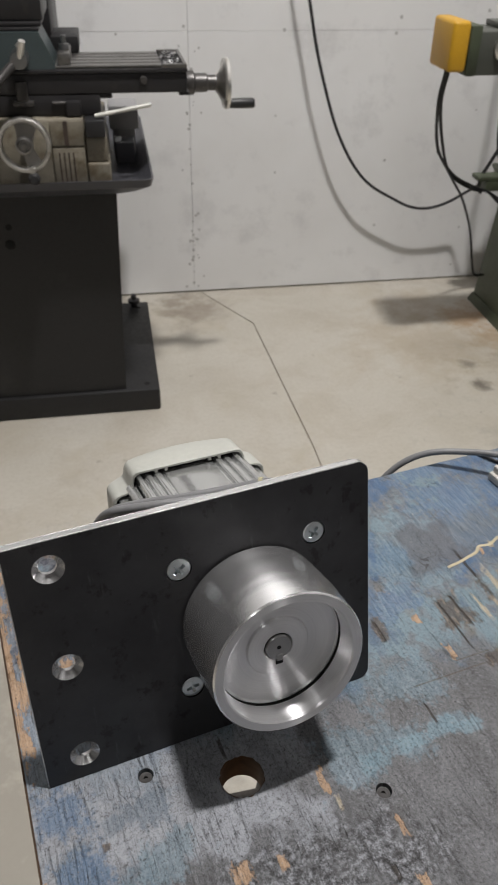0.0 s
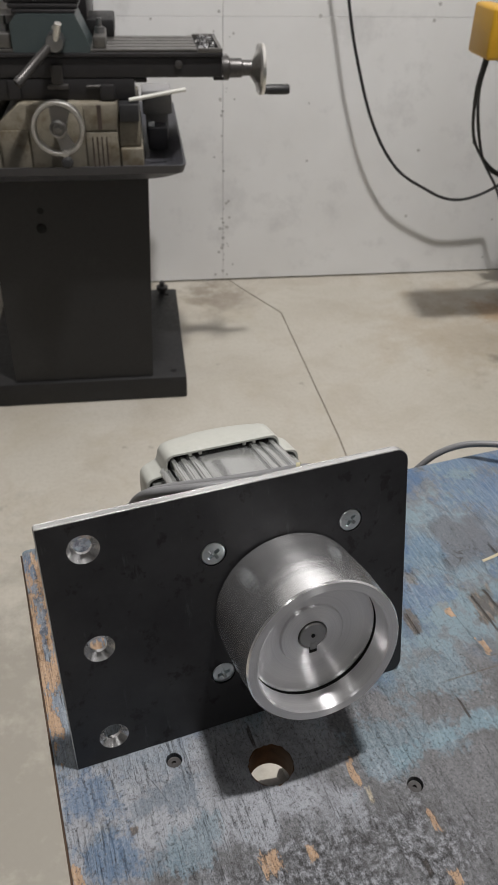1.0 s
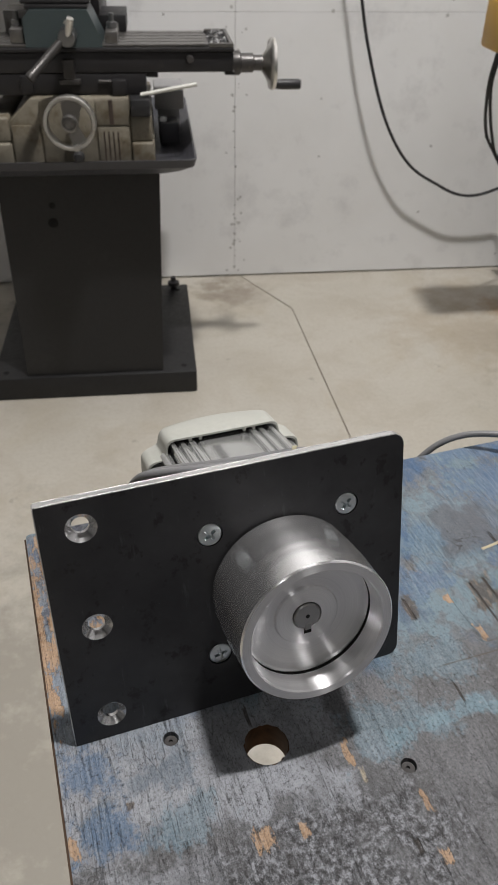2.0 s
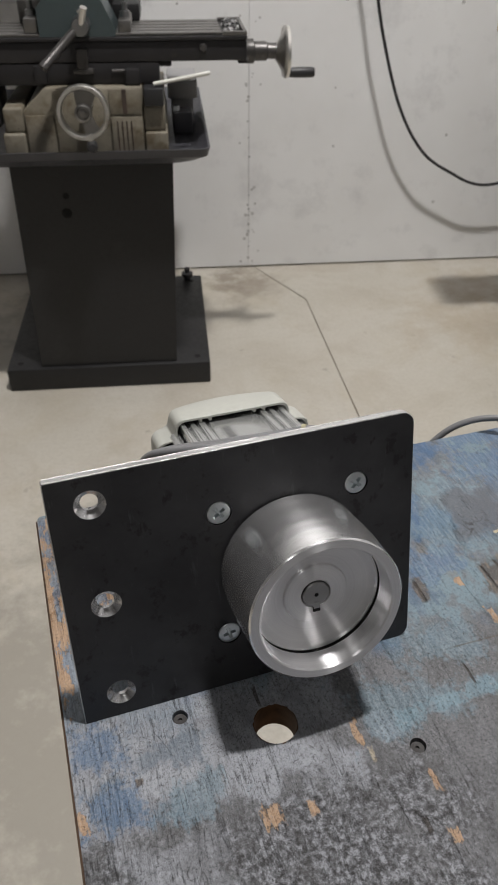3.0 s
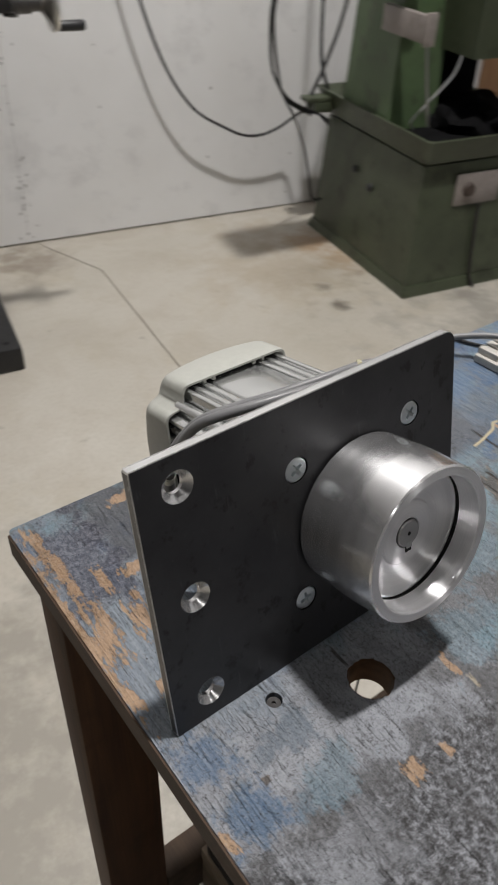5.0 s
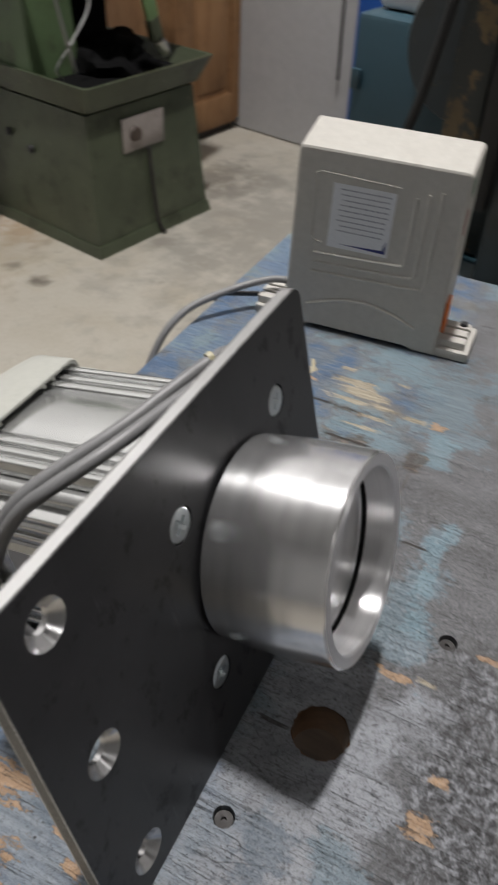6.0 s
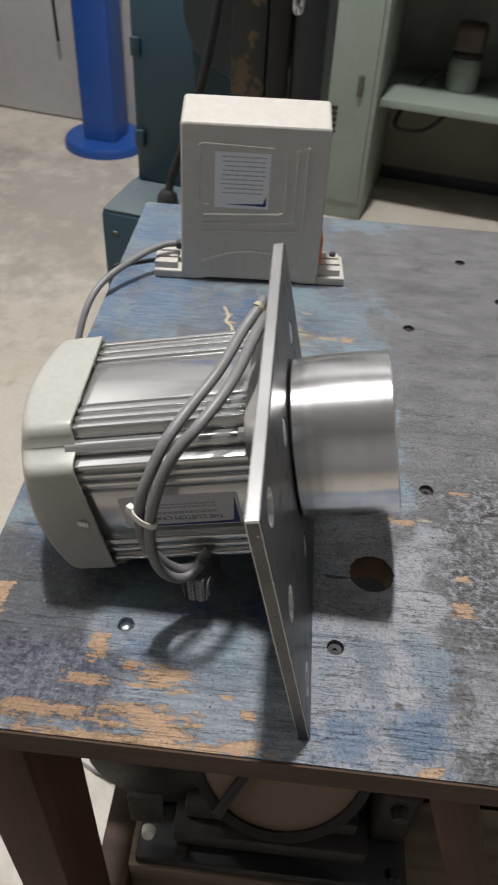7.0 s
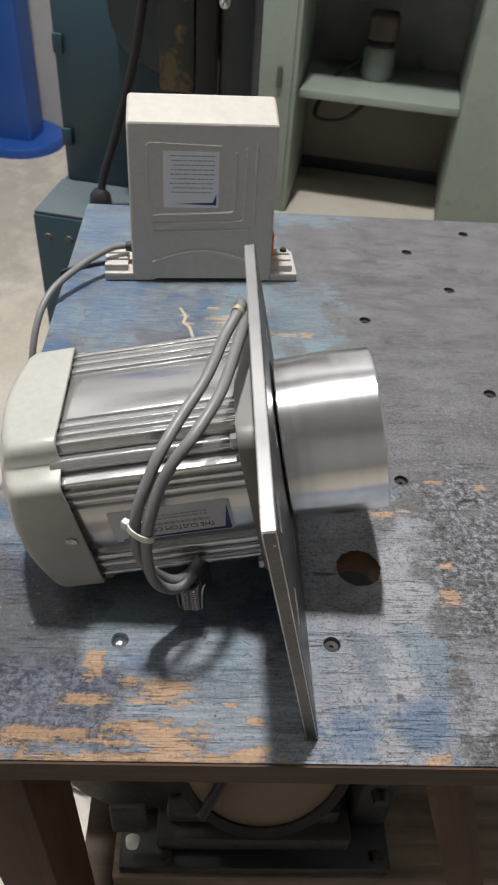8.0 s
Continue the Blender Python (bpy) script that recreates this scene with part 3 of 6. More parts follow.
CAST = paint("cast_aluminium", (0.27, 0.26, 0.25), rough=0.55, metal=0.25, scale=20, bump=0.25)
CAPPAINT = paint("grey_green_cap_paint", (0.430, 0.432, 0.395), dark=0.94, rough=0.38, scale=12, bump=0.04)
BOXPLASTIC = paint("ivory_grey_plastic", (0.54, 0.52, 0.48), dark=0.95, rough=0.42, scale=8, bump=0.04)
CABLEGREY = paint("grey_cable_sheath", (0.20, 0.20, 0.205), dark=0.9, rough=0.42, scale=25)
CABLEPALE = paint("pale_grey_plastic", (0.42, 0.42, 0.43), rough=0.4, scale=40)
CABLEBLACK = paint("black_cable_sheath", (0.02, 0.02, 0.022), rough=0.45, scale=25)
NYLON = paint("white_nylon", (0.75, 0.74, 0.68), rough=0.35, scale=25)
OLDNYLON = paint("yellowed_nylon", (0.50, 0.46, 0.30), rough=0.4, scale=25)
CREAMPAINT = paint("dried_cream_paint", (0.50, 0.44, 0.30), rough=0.5, scale=40)
GRIME = paint("murky_grey_panel", (0.30, 0.31, 0.28), dark=0.5, rough=0.7, scale=5, dirt=(0.07, 0.07, 0.065))
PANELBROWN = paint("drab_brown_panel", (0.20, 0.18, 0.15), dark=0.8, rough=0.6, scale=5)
GRIMEBROWN = paint("grimy_brown_iron", (0.085, 0.060, 0.048), dark=0.5, rough=0.6, scale=18)
CLEARNYLON = paint("clear_grey_connector", (0.20, 0.20, 0.205), rough=0.3, scale=40)
BLACK = paint("black_plastic", (0.025, 0.025, 0.027), rough=0.45, scale=20)
PAPER = paint("silver_label", (0.62, 0.63, 0.66), dark=0.95, rough=0.35, scale=30, bump=0.0)
WHITEPAPER = paint("white_label", (0.78, 0.79, 0.82), dark=0.96, rough=0.45, scale=30, bump=0.0)
INK = paint("dark_ink", (0.008, 0.008, 0.02), rough=0.5, scale=30, bump=0.0)
GREENINK = paint("green_ink", (0.02, 0.16, 0.07), rough=0.4, scale=30, bump=0.0)
REDINK = paint("red_ink", (0.35, 0.03, 0.03), rough=0.4, scale=30, bump=0.0)
BLUEINK = paint("blue_ink", (0.02, 0.03, 0.20), rough=0.4, scale=30, bump=0.0)
GREYINK = paint("grey_ink", (0.40, 0.41, 0.46), rough=0.5, scale=30, bump=0.0)
ORANGE = paint("orange_plastic", (0.85, 0.20, 0.03), rough=0.4, scale=20)
LEGWOOD = timber("dark_lumber", (0.098, 0.048, 0.024), (0.038, 0.018, 0.010), (60, 60, 3))
SHELFWOOD = timber("grey_brown_lumber", (0.075, 0.050, 0.034), (0.035, 0.024, 0.017), (60, 4, 60))
BOARDWOOD = timber("pale_dusty_lumber", (0.235, 0.185, 0.135), (0.13, 0.10, 0.072), (60, 4, 60))
PLYEDGE = timber("plywood_edge", (0.075, 0.042, 0.024), (0.030, 0.016, 0.009), (40, 8, 160))
CABINETWOOD = timber("brown_cabinet_wood", (0.31, 0.175, 0.088), (0.20, 0.105, 0.05), (30, 30, 3), 0.45)
MILLBLACK = paint("charcoal_machine_paint", (0.012, 0.0118, 0.0128), dark=0.7, rough=0.5, scale=5, dirt=(0.020, 0.0195, 0.0195))
MILLGREY = paint("oily_dark_iron", (0.044, 0.042, 0.044), dark=0.7, rough=0.38, scale=9, dirt=(0.065, 0.058, 0.052), metal=0.4)
TRAYGREY = paint("slate_tray_paint", (0.060, 0.060, 0.070), dark=0.8, rough=0.4, scale=7)
MILLCREAM = paint("oil_stained_cream_paint", (0.265, 0.238, 0.185), dark=0.6, rough=0.55, scale=14, dirt=(0.11, 0.085, 0.05), dirt_at=(0.46, 0.68), worn=(0.05, 0.042, 0.03))
MILLTEAL = paint("dull_teal_paint", (0.060, 0.080, 0.083), dark=0.85, rough=0.4, scale=8, dirt=(0.05, 0.05, 0.05))
IRONTOP = metal("ground_iron_table", (0.28, 0.27, 0.26), 0.4, (1, 8, 1), 40, 0.1, stains=(0.12, 0.11, 0.10))
HANDWHEEL = metal("polished_handwheel", (0.80, 0.78, 0.74), 0.36, scale=40, stains=(0.52, 0.48, 0.42))
GREEN = paint("machine_green_paint", (0.080, 0.096, 0.058), dark=0.55, rough=0.42, scale=5, dirt=(0.035, 0.040, 0.024), dirt_at=(0.52, 0.66), worn=(0.12, 0.12, 0.085))
COLUMNGREEN = paint("grass_green_paint", (0.095, 0.145, 0.070), dark=0.7, rough=0.42, scale=6, dirt=(0.05, 0.06, 0.035), dirt_at=(0.55, 0.7))
LIMEGREEN = paint("light_green_paint", (0.20, 0.33, 0.14), dark=0.85, rough=0.4, scale=9)
SLUDGE = paint("black_oily_sump", (0.0065, 0.0065, 0.007), rough=0.93, scale=20, specular=0.12)
YELLOW = paint("yellow_plastic", (0.62, 0.34, 0.02), dark=0.9, rough=0.4, scale=14)
GUNGREY = paint("grey_green_machine_paint", (0.10, 0.105, 0.09), rough=0.4, scale=9, metal=0.2)
BLUE = paint("bright_blue_paint", (0.017, 0.078, 0.32), dark=0.85, rough=0.38, scale=5)
TEAL = paint("teal_machine_paint", (0.031, 0.074, 0.100), dark=0.85, rough=0.42, scale=5, dirt=(0.03, 0.06, 0.07))
SLATE = paint("slate_blue_paint", (0.045, 0.058, 0.066), dark=0.6, rough=0.45, scale=7, dirt=(0.030, 0.034, 0.034), dirt_at=(0.50, 0.62), worn=(0.10, 0.085, 0.05))
WORNYELLOW = paint("worn_yellow_casting", (0.22, 0.155, 0.075), dark=0.35, rough=0.5, scale=13, dirt=(0.030, 0.036, 0.036), dirt_at=(0.44, 0.50), worn=(0.34, 0.24, 0.13))
PALEGREEN = paint("pale_green_machine_paint", (0.26, 0.305, 0.268), dark=0.8, rough=0.5, scale=4, dirt=(0.14, 0.155, 0.13))
DIRTYPLATE = paint("dirty_data_plate", (0.33, 0.29, 0.27), dark=0.6, rough=0.5, scale=20, dirt=(0.10, 0.08, 0.07))
TEALTOP = paint("worn_teal_top", (0.115, 0.15, 0.165), dark=0.75, rough=0.45, scale=9, dirt=(0.06, 0.075, 0.08))
BELT = paint("black_belt", (0.015, 0.015, 0.017), rough=0.55, scale=20)
PEACH = paint("beige_grinding_disc", (0.26, 0.185, 0.125), dark=0.9, rough=0.6, scale=12)
UNDERIRON = paint("dusty_black_iron", (0.026, 0.022, 0.021), dark=0.6, rough=0.6, scale=12, dirt=(0.055, 0.044, 0.037))

# ---- the room ----
WALL_N, WALL_E = 2.482, 2.645


def build_floor():
    floor = thing("floor", ROOM.copy(), "polished beige concrete floor with saw-cut joints and oil stains", "floor", kind="structure")
    west = [(-4.5, -5.0), (0.565, -5.0), (0.560, 1.40), (0.523, 2.186), (0.403, 2.409), (0.36, 2.50), (-4.5, 2.50)]
    east = [(0.569, -5.0), (2.70, -5.0), (2.70, 2.50), (0.364, 2.50), (0.407, 2.411), (0.527, 2.188), (0.564, 1.40)]
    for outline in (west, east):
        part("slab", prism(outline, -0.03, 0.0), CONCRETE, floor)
    part("joint_filler", boxes(((-4.5, -5.0, -0.05), (2.70, 2.50, -0.004))), JOINT, floor, "dark bottom of the saw cuts")


def build_walls():
    north = thing("wall_north", ROOM.copy(), "white painted board wall with screw marks and scuffs", "wall", kind="structure")
    part("backing", boxes(((-4.5, WALL_N + 0.014, 0), (2.80, WALL_N + 0.10, CEIL))), FILLER, north)
    gap = 0.0005
    for lo, hi in ((0.006, 0.902), (0.902, 2.12), (2.12, CEIL)):
        for a, b in ((-4.5, -2.09), (-2.09, -0.87), (-0.87, 0.345), (0.345, 1.565), (1.565, WALL_E)):
            part("board", boxes(((a + gap, WALL_N, lo + gap), (b - gap, WALL_N + 0.0138, hi - gap), 0.0008, 1)), WALL, north)
    rnd = random.Random(4)
    bm = bmesh.new()
    for row in (0.045, 0.24, 0.45, 0.66, 0.875, 0.93, 1.3):
        for u in (-0.84, -0.43, 0.10, 0.325, 0.365, 0.66, 1.04, 1.38, 1.6, 2.0):
            if rnd.random() < 0.6:
                r = rnd.uniform(0.0035, 0.0062)
                at = Matrix.Translation((u + rnd.uniform(-0.02, 0.02), WALL_N - 0.0002, row + rnd.uniform(-0.03, 0.03))) @ pose(0, 0, 0, 90)
                lathe([(0, 0.0008), (r * 0.5, 0.0004), (r, 0.0)], 8, at, bm)
    for k in range(34):
        at = Matrix.Translation((0.345 + rnd.gauss(0.004, 0.012), WALL_N - 0.0002, rnd.choice((rnd.uniform(0.02, 0.85), rnd.uniform(0.03, 0.25))))) @ pose(0, 0, 0, 90)
        lathe([(0, 0.0008), (rnd.uniform(0.0018, 0.0066), 0.0)], 7, at, bm)
    tagged(part("screw", bm, FILLER, north, "grey filled screw heads"), kind="stuff")
    east = thing("wall_east", ROOM.copy(), "light grey painted wall with a narrow joint", "wall", kind="structure")
    part("backing", boxes(((WALL_E + 0.014, -5.0, 0), (WALL_E + 0.10, WALL_N, CEIL))), SEALANT, east)
    for a, b in ((-5.0, -2.1), (-2.1, -0.9), (-0.9, 0.3), (0.3, 1.455), (1.475, WALL_N)):
        part("board", boxes(((WALL_E, a + gap, 0.006), (WALL_E + 0.0138, b - gap, CEIL), 0.0008, 1)), EASTWALL, east)
    # unseen walls and ceiling added to close the room, greyed to limit bounce light
    for name, lo, hi in (("wall_south", (-4.6, -5.1, 0), (2.80, -5.0, CEIL)), ("wall_west", (-4.6, -5.0, 0), (-4.5, 2.58, CEIL))):
        solid(name, boxes((lo, hi)), DARKWALL, ROOM.copy(), "plain grey wall, unseen, added to close the room", "wall", "structure")
    solid("ceiling", boxes(((-4.6, -5.1, CEIL), (2.80, 2.6, CEIL + 0.1))), CEILING, ROOM.copy(), "plain grey ceiling, unseen, dimmed to limit bounce", "ceiling", "structure")
    shade = glow("lamp_diffuser", (1.0, 0.95, 0.88), 4.0)
    # fittings out of view; all but the first only house the added fill
    for lx, ly, power in LAMPS:
        fixture = thing("unseen_ceiling_light", pose(lx, ly, CEIL - HANG), "rectangular ceiling light fitting, added out of view", "lamp", "ceiling lights")
        part("housing", boxes(((-0.17, -0.11, -0.06), (0.17, 0.11, 0.0), 0.006)), CEILING, fixture)
        for sx in (-0.12, 0.12):
            part("hanger", tube([(sx, 0, 0.0005), (sx, 0, HANG)], 0.003, 6, 2, None, False), STEEL, fixture)
        part("diffuser", boxes(((-0.155, -0.095, -0.075), (0.155, 0.095, -0.0605), 0.004)), shade, fixture, "glowing white diffuser")


build_floor()
build_walls()

# ---- the workbench ----
BX0, BX1, BY0, BY1, BT = -0.0135, 0.606, -0.62, 0.208, 0.021
SCREWS = [(0.0581, -0.0126), (0.1956, -0.0757), (0.058, 0.1121), (0.4005, -0.0744), (0.5301, -0.1341), (0.459, -0.165), (0.2994, -0.1667), (0.5755, -0.2044), (0.3, -0.30), (0.1, -0.33)]


def build_bench():
    bench = thing("workbench", pose(0, 0, 0), "wooden workbench with a worn blue and grey painted plywood top", "workbench")
    holes = [ring(0.1155, -0.035, 0.0144, 44, 0.0006, 3)] + [ring(x, y, 0.0052, 14) for x, y in SCREWS]
    outline = rounded(BX0, BY0, BX1, BY1, (0.004, 0.004, 0.004, 0.004), 3)
    top = part("top", prism(outline, -BT, 0.0, holes), [BENCHTOP], bench, m=pose(0, 0, BENCH))
    part("edge_band", boxes(((BX0 - 0.0015, BY0 + 0.004, -BT + 0.0003), (BX0 - 0.0002, BY1 - 0.004, -0.0012))), PLYEDGE, bench, "bare plywood edge", pose(0, 0, BENCH))
    part("hole_wall", lathe([(0.0149, -BT), (0.0149, -0.0006), (0.0139, -0.0006), (0.0136, -BT)], 32, None, None, True), HOLEWOOD, bench, "raw wood inside the bored hole", pose(0.1155, -0.035, BENCH))
    screw = link_mesh("screw", lathe([(0.0049, -0.012), (0.0047, -0.0035), (0.0042, -0.0028), (0.0014, -0.0030), (0.0012, -0.0045), (0, -0.0045)], 14), UNDERIRON)
    bright = link_mesh("screw", lathe([(0.0049, -0.012), (0.0047, -0.0035), (0.0036, -0.0024), (0.0018, -0.0014), (0.0, -0.0011)], 18), BRIGHTZINC)
    for x, y in SCREWS:
        shared("screw", bright if (x, y) == (0.058, 0.1121) else screw, bench, pose(x, y, BENCH))
    drip = tube([(0.408, 0.096, 0), (0.395, 0.0905, 0), (0.385, 0.0915, 0), (0.378, 0.086, 0), (0.368, 0.0835, 0), (0.358, 0.081, 0), (0.345, 0.0790, 0)], 0.0014, 8)
    for v in drip.verts:
        v.co.z *= 0.25
    part("paint_drip", drip, CREAMPAINT, bench, "dried cream paint dribble", pose(0, 0, BENCH + 0.0001))
    for lo, hi in (((-0.002, 0.164, 0), (0.07, 0.204, BENCH - BT)), ((0.53, 0.164, 0), (0.60, 0.204, BENCH - BT)), ((-0.002, -0.61, 0), (0.07, -0.57, BENCH - BT)), ((0.53, -0.61, 0), (0.60, -0.57, BENCH - BT))):
        part("leg", boxes((lo, hi, 0.003)), LEGWOOD, bench)
    part("apron", boxes(((0.555, -0.57, 0.68), (0.593, 0.163, BENCH - BT - 0.0005), 0.003)), LEGWOOD, bench)
    brace = Matrix.Translation((0.05, -0.13, 0.60)) @ pose(0, 0, 0, -17)
    part("brace", boxes(((-0.02, -0.016, -0.40), (0.02, 0.016, 0.165), 0.003)), LEGWOOD, bench, m=brace)
    for n in range(4):
        part("shelf_board", boxes(((0.118 + n * 0.121, -0.569, 0.175), (0.234 + n * 0.121, 0.163, 0.20), 0.003)), BOARDWOOD if n == 0 else SHELFWOOD, bench)
    part("shelf_rail", boxes(((0.12, -0.60, 0.09), (0.158, 0.1635, 0.1745), 0.003)), BOARDWOOD, bench)
    part("shelf_rail", boxes(((0.50, -0.60, 0.09), (0.529, 0.1635, 0.1745), 0.003)), SHELFWOOD, bench)
    part("shelf_cleat", boxes(((0.0705, 0.1642, 0.088), (0.529, 0.2035, 0.1735), 0.003)), SHELFWOOD, bench)


build_bench()

# ---- the motor on its plate ----
PW, PH, PT = 0.2285, 0.1728, 0.0064
MX, MY = 0.144, 0.0865
# the plate's frame: x along its foot, y up its face, z out of its front
SLANT = pose(0, 0, 0, 0, 0, -0.597)
PLATE_FRAME = Matrix.Translation((0, 0, BENCH + 0.0004)) @ pose(0, 0, 0, 90 - 12.0, 0, 1.3)


def side_profile(half):
    """The ribbed top side of the motor's cross-section, from left to right."""
    h, c, out = half, 0.0006, [(-0.0395, half - 0.007)]
    for x0, x1, top, base in ((-0.0395, -0.0358, 0.0, 0.0028), (-0.0325, -0.0284, 0.0005, 0.0024), (-0.0262, -0.0212, 0.0003, 0.0028)):
        out += [(x0, h - top - c), (x0 + c * 0.4, h - top - c * 0.4), (x0 + c, h - top), (x1 - c, h - top), (x1 - c * 0.4, h - top - c * 0.4), (x1, h - top - c), (x1 + 0.0004, h - base)]
        if base != 0.0028 or x0 == -0.0395:
            out.append((x1 + 0.0020, h - base))
    out += [(-0.0192, h - 0.0028), (-0.0184, h - 0.0018), (-0.0178, h - 0.0014)]
    return out + [(-x, y) for x, y in reversed(out)]


def motor_outline(half=0.0545):
    out = []
    top = side_profile(half)
    arc = [radians(130 - 170 * k / 9) for k in range(10)]
    corner = [(0.0402, 0.0455)] + [(0.0433 + 0.0044 * math.cos(a), 0.0433 + 0.0044 * math.sin(a)) for a in arc] + [(0.0455, 0.0402)]
    for k in range(4):
        c, s = math.cos(-k * math.pi / 2), math.sin(-k * math.pi / 2)
        out += [(x * c - y * s, x * s + y * c) for x, y in top + corner]
    return out


def cap_outline(half):
    """The end cap: four broad lobes with a deep notch at each corner."""
    out = []
    e = half - 0.0150
    side = [(-e - 0.0005, half - 0.0125), (-e + 0.0003, half - 0.0060), (-e + 0.0014, half - 0.0026), (-e + 0.0035, half - 0.0007), (-e + 0.0068, half)]
    side = side + [(-x, y) for x, y in reversed(side)]
    for k in range(4):
        c, s = math.cos(-k * math.pi / 2), math.sin(-k * math.pi / 2)
        out += [(x * c - y * s, x * s + y * c) for x, y in side]
    return out


def screw_head(r, cross):
    """A flush countersunk head with a tapering cross recess."""
    a, b = cross, cross * 0.27
    plus = [(a, -b), (a, b), (b, b), (b, a), (-b, a), (-b, b), (-a, b), (-a, -b), (-b, -b), (-b, -a), (b, -a), (b, -b)]
    bm = bmesh.new()
    outer = [(r * 0.84 * math.cos(2 * math.pi * k / 28), r * 0.84 * math.sin(2 * math.pi * k / 28)) for k in range(28)]
    rim = [bm.verts.new((x, y, 0.0)) for x, y in outer]
    top = [bm.verts.new((x, y, 0.0)) for x, y in plus]
    flat = rim + top
    for tri in tessellate_polygon([[Vector((*p, 0)) for p in outer], [Vector((*p, 0)) for p in plus]]):
        bm.faces.new([flat[i] for i in tri])
    low = [bm.verts.new((x * 0.60, y * 0.60, -0.0026)) for x, y in plus]
    for k in range(12):
        bm.faces.new((top[k], top[(k + 1) % 12], low[(k + 1) % 12], low[k]))
    bm.faces.new(low)
    lathe([(r * 0.84, 0.0), (r * 0.90, -0.0002), (r * 0.985, -0.0010), (r, -0.0016), (r, -0.003)], 28, None, bm)
    bmesh.ops.remove_doubles(bm, verts=bm.verts, dist=0.00001)
    return bm


def text_mesh(body, size, material, name, parent, m, align="LEFT"):
    cu = bpy.data.curves.new(name, "FONT")
    cu.body, cu.size, cu.align_x, cu.extrude = body, size, align, 0.00004
    ob = new(name, cu)
    dg = bpy.context.evaluated_depsgraph_get()
    me = bpy.data.meshes.new_from_object(ob.evaluated_get(dg))
    bpy.data.objects.remove(ob)
    bpy.data.curves.remove(cu)
    me.materials.clear()
    me.materials.append(material)
    out = new(name, me)
    out.parent = parent
    out.matrix_local = m
    return out


def build_motor():
    motor = thing("electric_motor", PLATE_FRAME, "aluminium electric motor with black mounting plate and bright pulley", "motor")
    # mounting plate
    # the western side leans in a little towards the top
    outline = [(x + 0.0018 * y / PH * (1 - x / PW), y) for x, y in rounded(0, 0, PW, PH, (0.0008, 0.008, 0.008, 0.0008), 8)]
    sinks = [(0.0255, MY + 0.0685), (0.0252, MY), (0.0250, MY - 0.0685)]
    shaft_hole = ring(MX, MY, 0.024, 40)
    corners = [(MX + sx * 0.045, MY + sy * 0.045) for sx in (-1, 1) for sy in (-1, 1)]
    bm = bmesh.new()
    # front skin with wide holes, back skin with narrow ones
    holes = [ring(x, y, 0.0092, 32) for x, y in sinks] + [ring(x, y, 0.0081, 28) for x, y in corners] + [shaft_hole]
    prism(outline, -PT, 0.0, holes, bm)
    plate = part("mounting_plate", bm, [PLATE], motor, "black hot-rolled steel plate")
    rim = prism([(x, y) for x, y in outline], -PT + 0.0002, -0.0004)
    bmesh.ops.delete(rim, geom=[f for f in rim.faces if len(f.verts) > 4], context="FACES_ONLY")
    for v in rim.verts:
        v.co.x = PW / 2 + (v.co.x - PW / 2) * (1 + 0.0003 / (PW / 2))
        v.co.y = PH / 2 + (v.co.y - PH / 2) * (1 + 0.0003 / (PH / 2))
    west_side = bmesh.new()
    add_box(west_side, (-0.00045, 0.001, -PT + 0.0002), (0.0, PH - 0.001, -0.0004), 0.0002, 1, SLANT)
    part("cut_edge", rim, EDGE, plate, "bright cut edge")
    part("side_face", west_side, SCALEDGE, plate, "scuffed grey side of the plate")
    for z in (-PT + 0.0002, -0.0006):
        part("arris", boxes(((0.0022, PH - 0.0003, z - 0.0003), (PW - 0.0085, PH + 0.0007, z + 0.0003), 0.0002, 1)), ARRIS, plate, "bright worn corner of the plate")
        part("arris", boxes(((-0.0006, 0.0004, z - 0.0003), (0.0003, PH - 0.0004, z + 0.0003), 0.0002, 1, SLANT)), ARRIS, plate, "bright worn corner of the plate")
    sink = link_mesh("countersink", lathe([(0.0093, -PT), (0.0093, -0.0001), (0.0091, 0.0), (0.0052, -0.0040), (0.0052, -PT)], 32, None, None, True), STEEL)
    for x, y in sinks:
        shared("countersink", sink, plate, pose(x, y, 0))
    head = link_mesh("flat_head_screw", screw_head(0.0079, 0.0043), BRIGHTZINC)
    for n, (x, y) in enumerate(corners):
        shared("flat_head_screw", head, plate, pose(x, y, -0.0002, 0, 0, (12, 35, 20, 50)[n]))
    # pulley
    R = 0.0487
    profile = [(0.0092, 0.0014), (R - 0.0016, 0.0014), (R - 0.0010, 0.0021), (R - 0.0007, 0.012), (R - 0.0002, 0.021), (R, 0.029), (R - 0.0001, 0.036), (R - 0.0006, 0.0455), (R - 0.0010, 0.0560), (R - 0.0016, 0.0567), (R - 0.0020, 0.0570)]
    hollow = [(R - 0.0020, 0.0570), (0.0418, 0.0570), (0.0409, 0.0561), (0.0402, 0.0440), (0.0400, 0.0428), (0.0424, 0.0426), (0.0424, 0.0402), (0.0398, 0.0400), (0.0392, 0.0392), (0.0380, 0.0388),
              (0.0206, 0.0376), (0.0202, 0.0379), (0.0199, 0.0390), (0.0194, 0.0394), (0.0096, 0.0394), (0.0092, 0.0390), (0.0092, 0.0014)]
    pulley = part("pulley", lathe(profile, 128), PULLEY, motor, "bright turned aluminium pulley with a hollow face", pose(MX, MY, 0))
    part("hollow_face", lathe(hollow, 128), FACED, pulley, "faced aluminium hollow with radial glints")
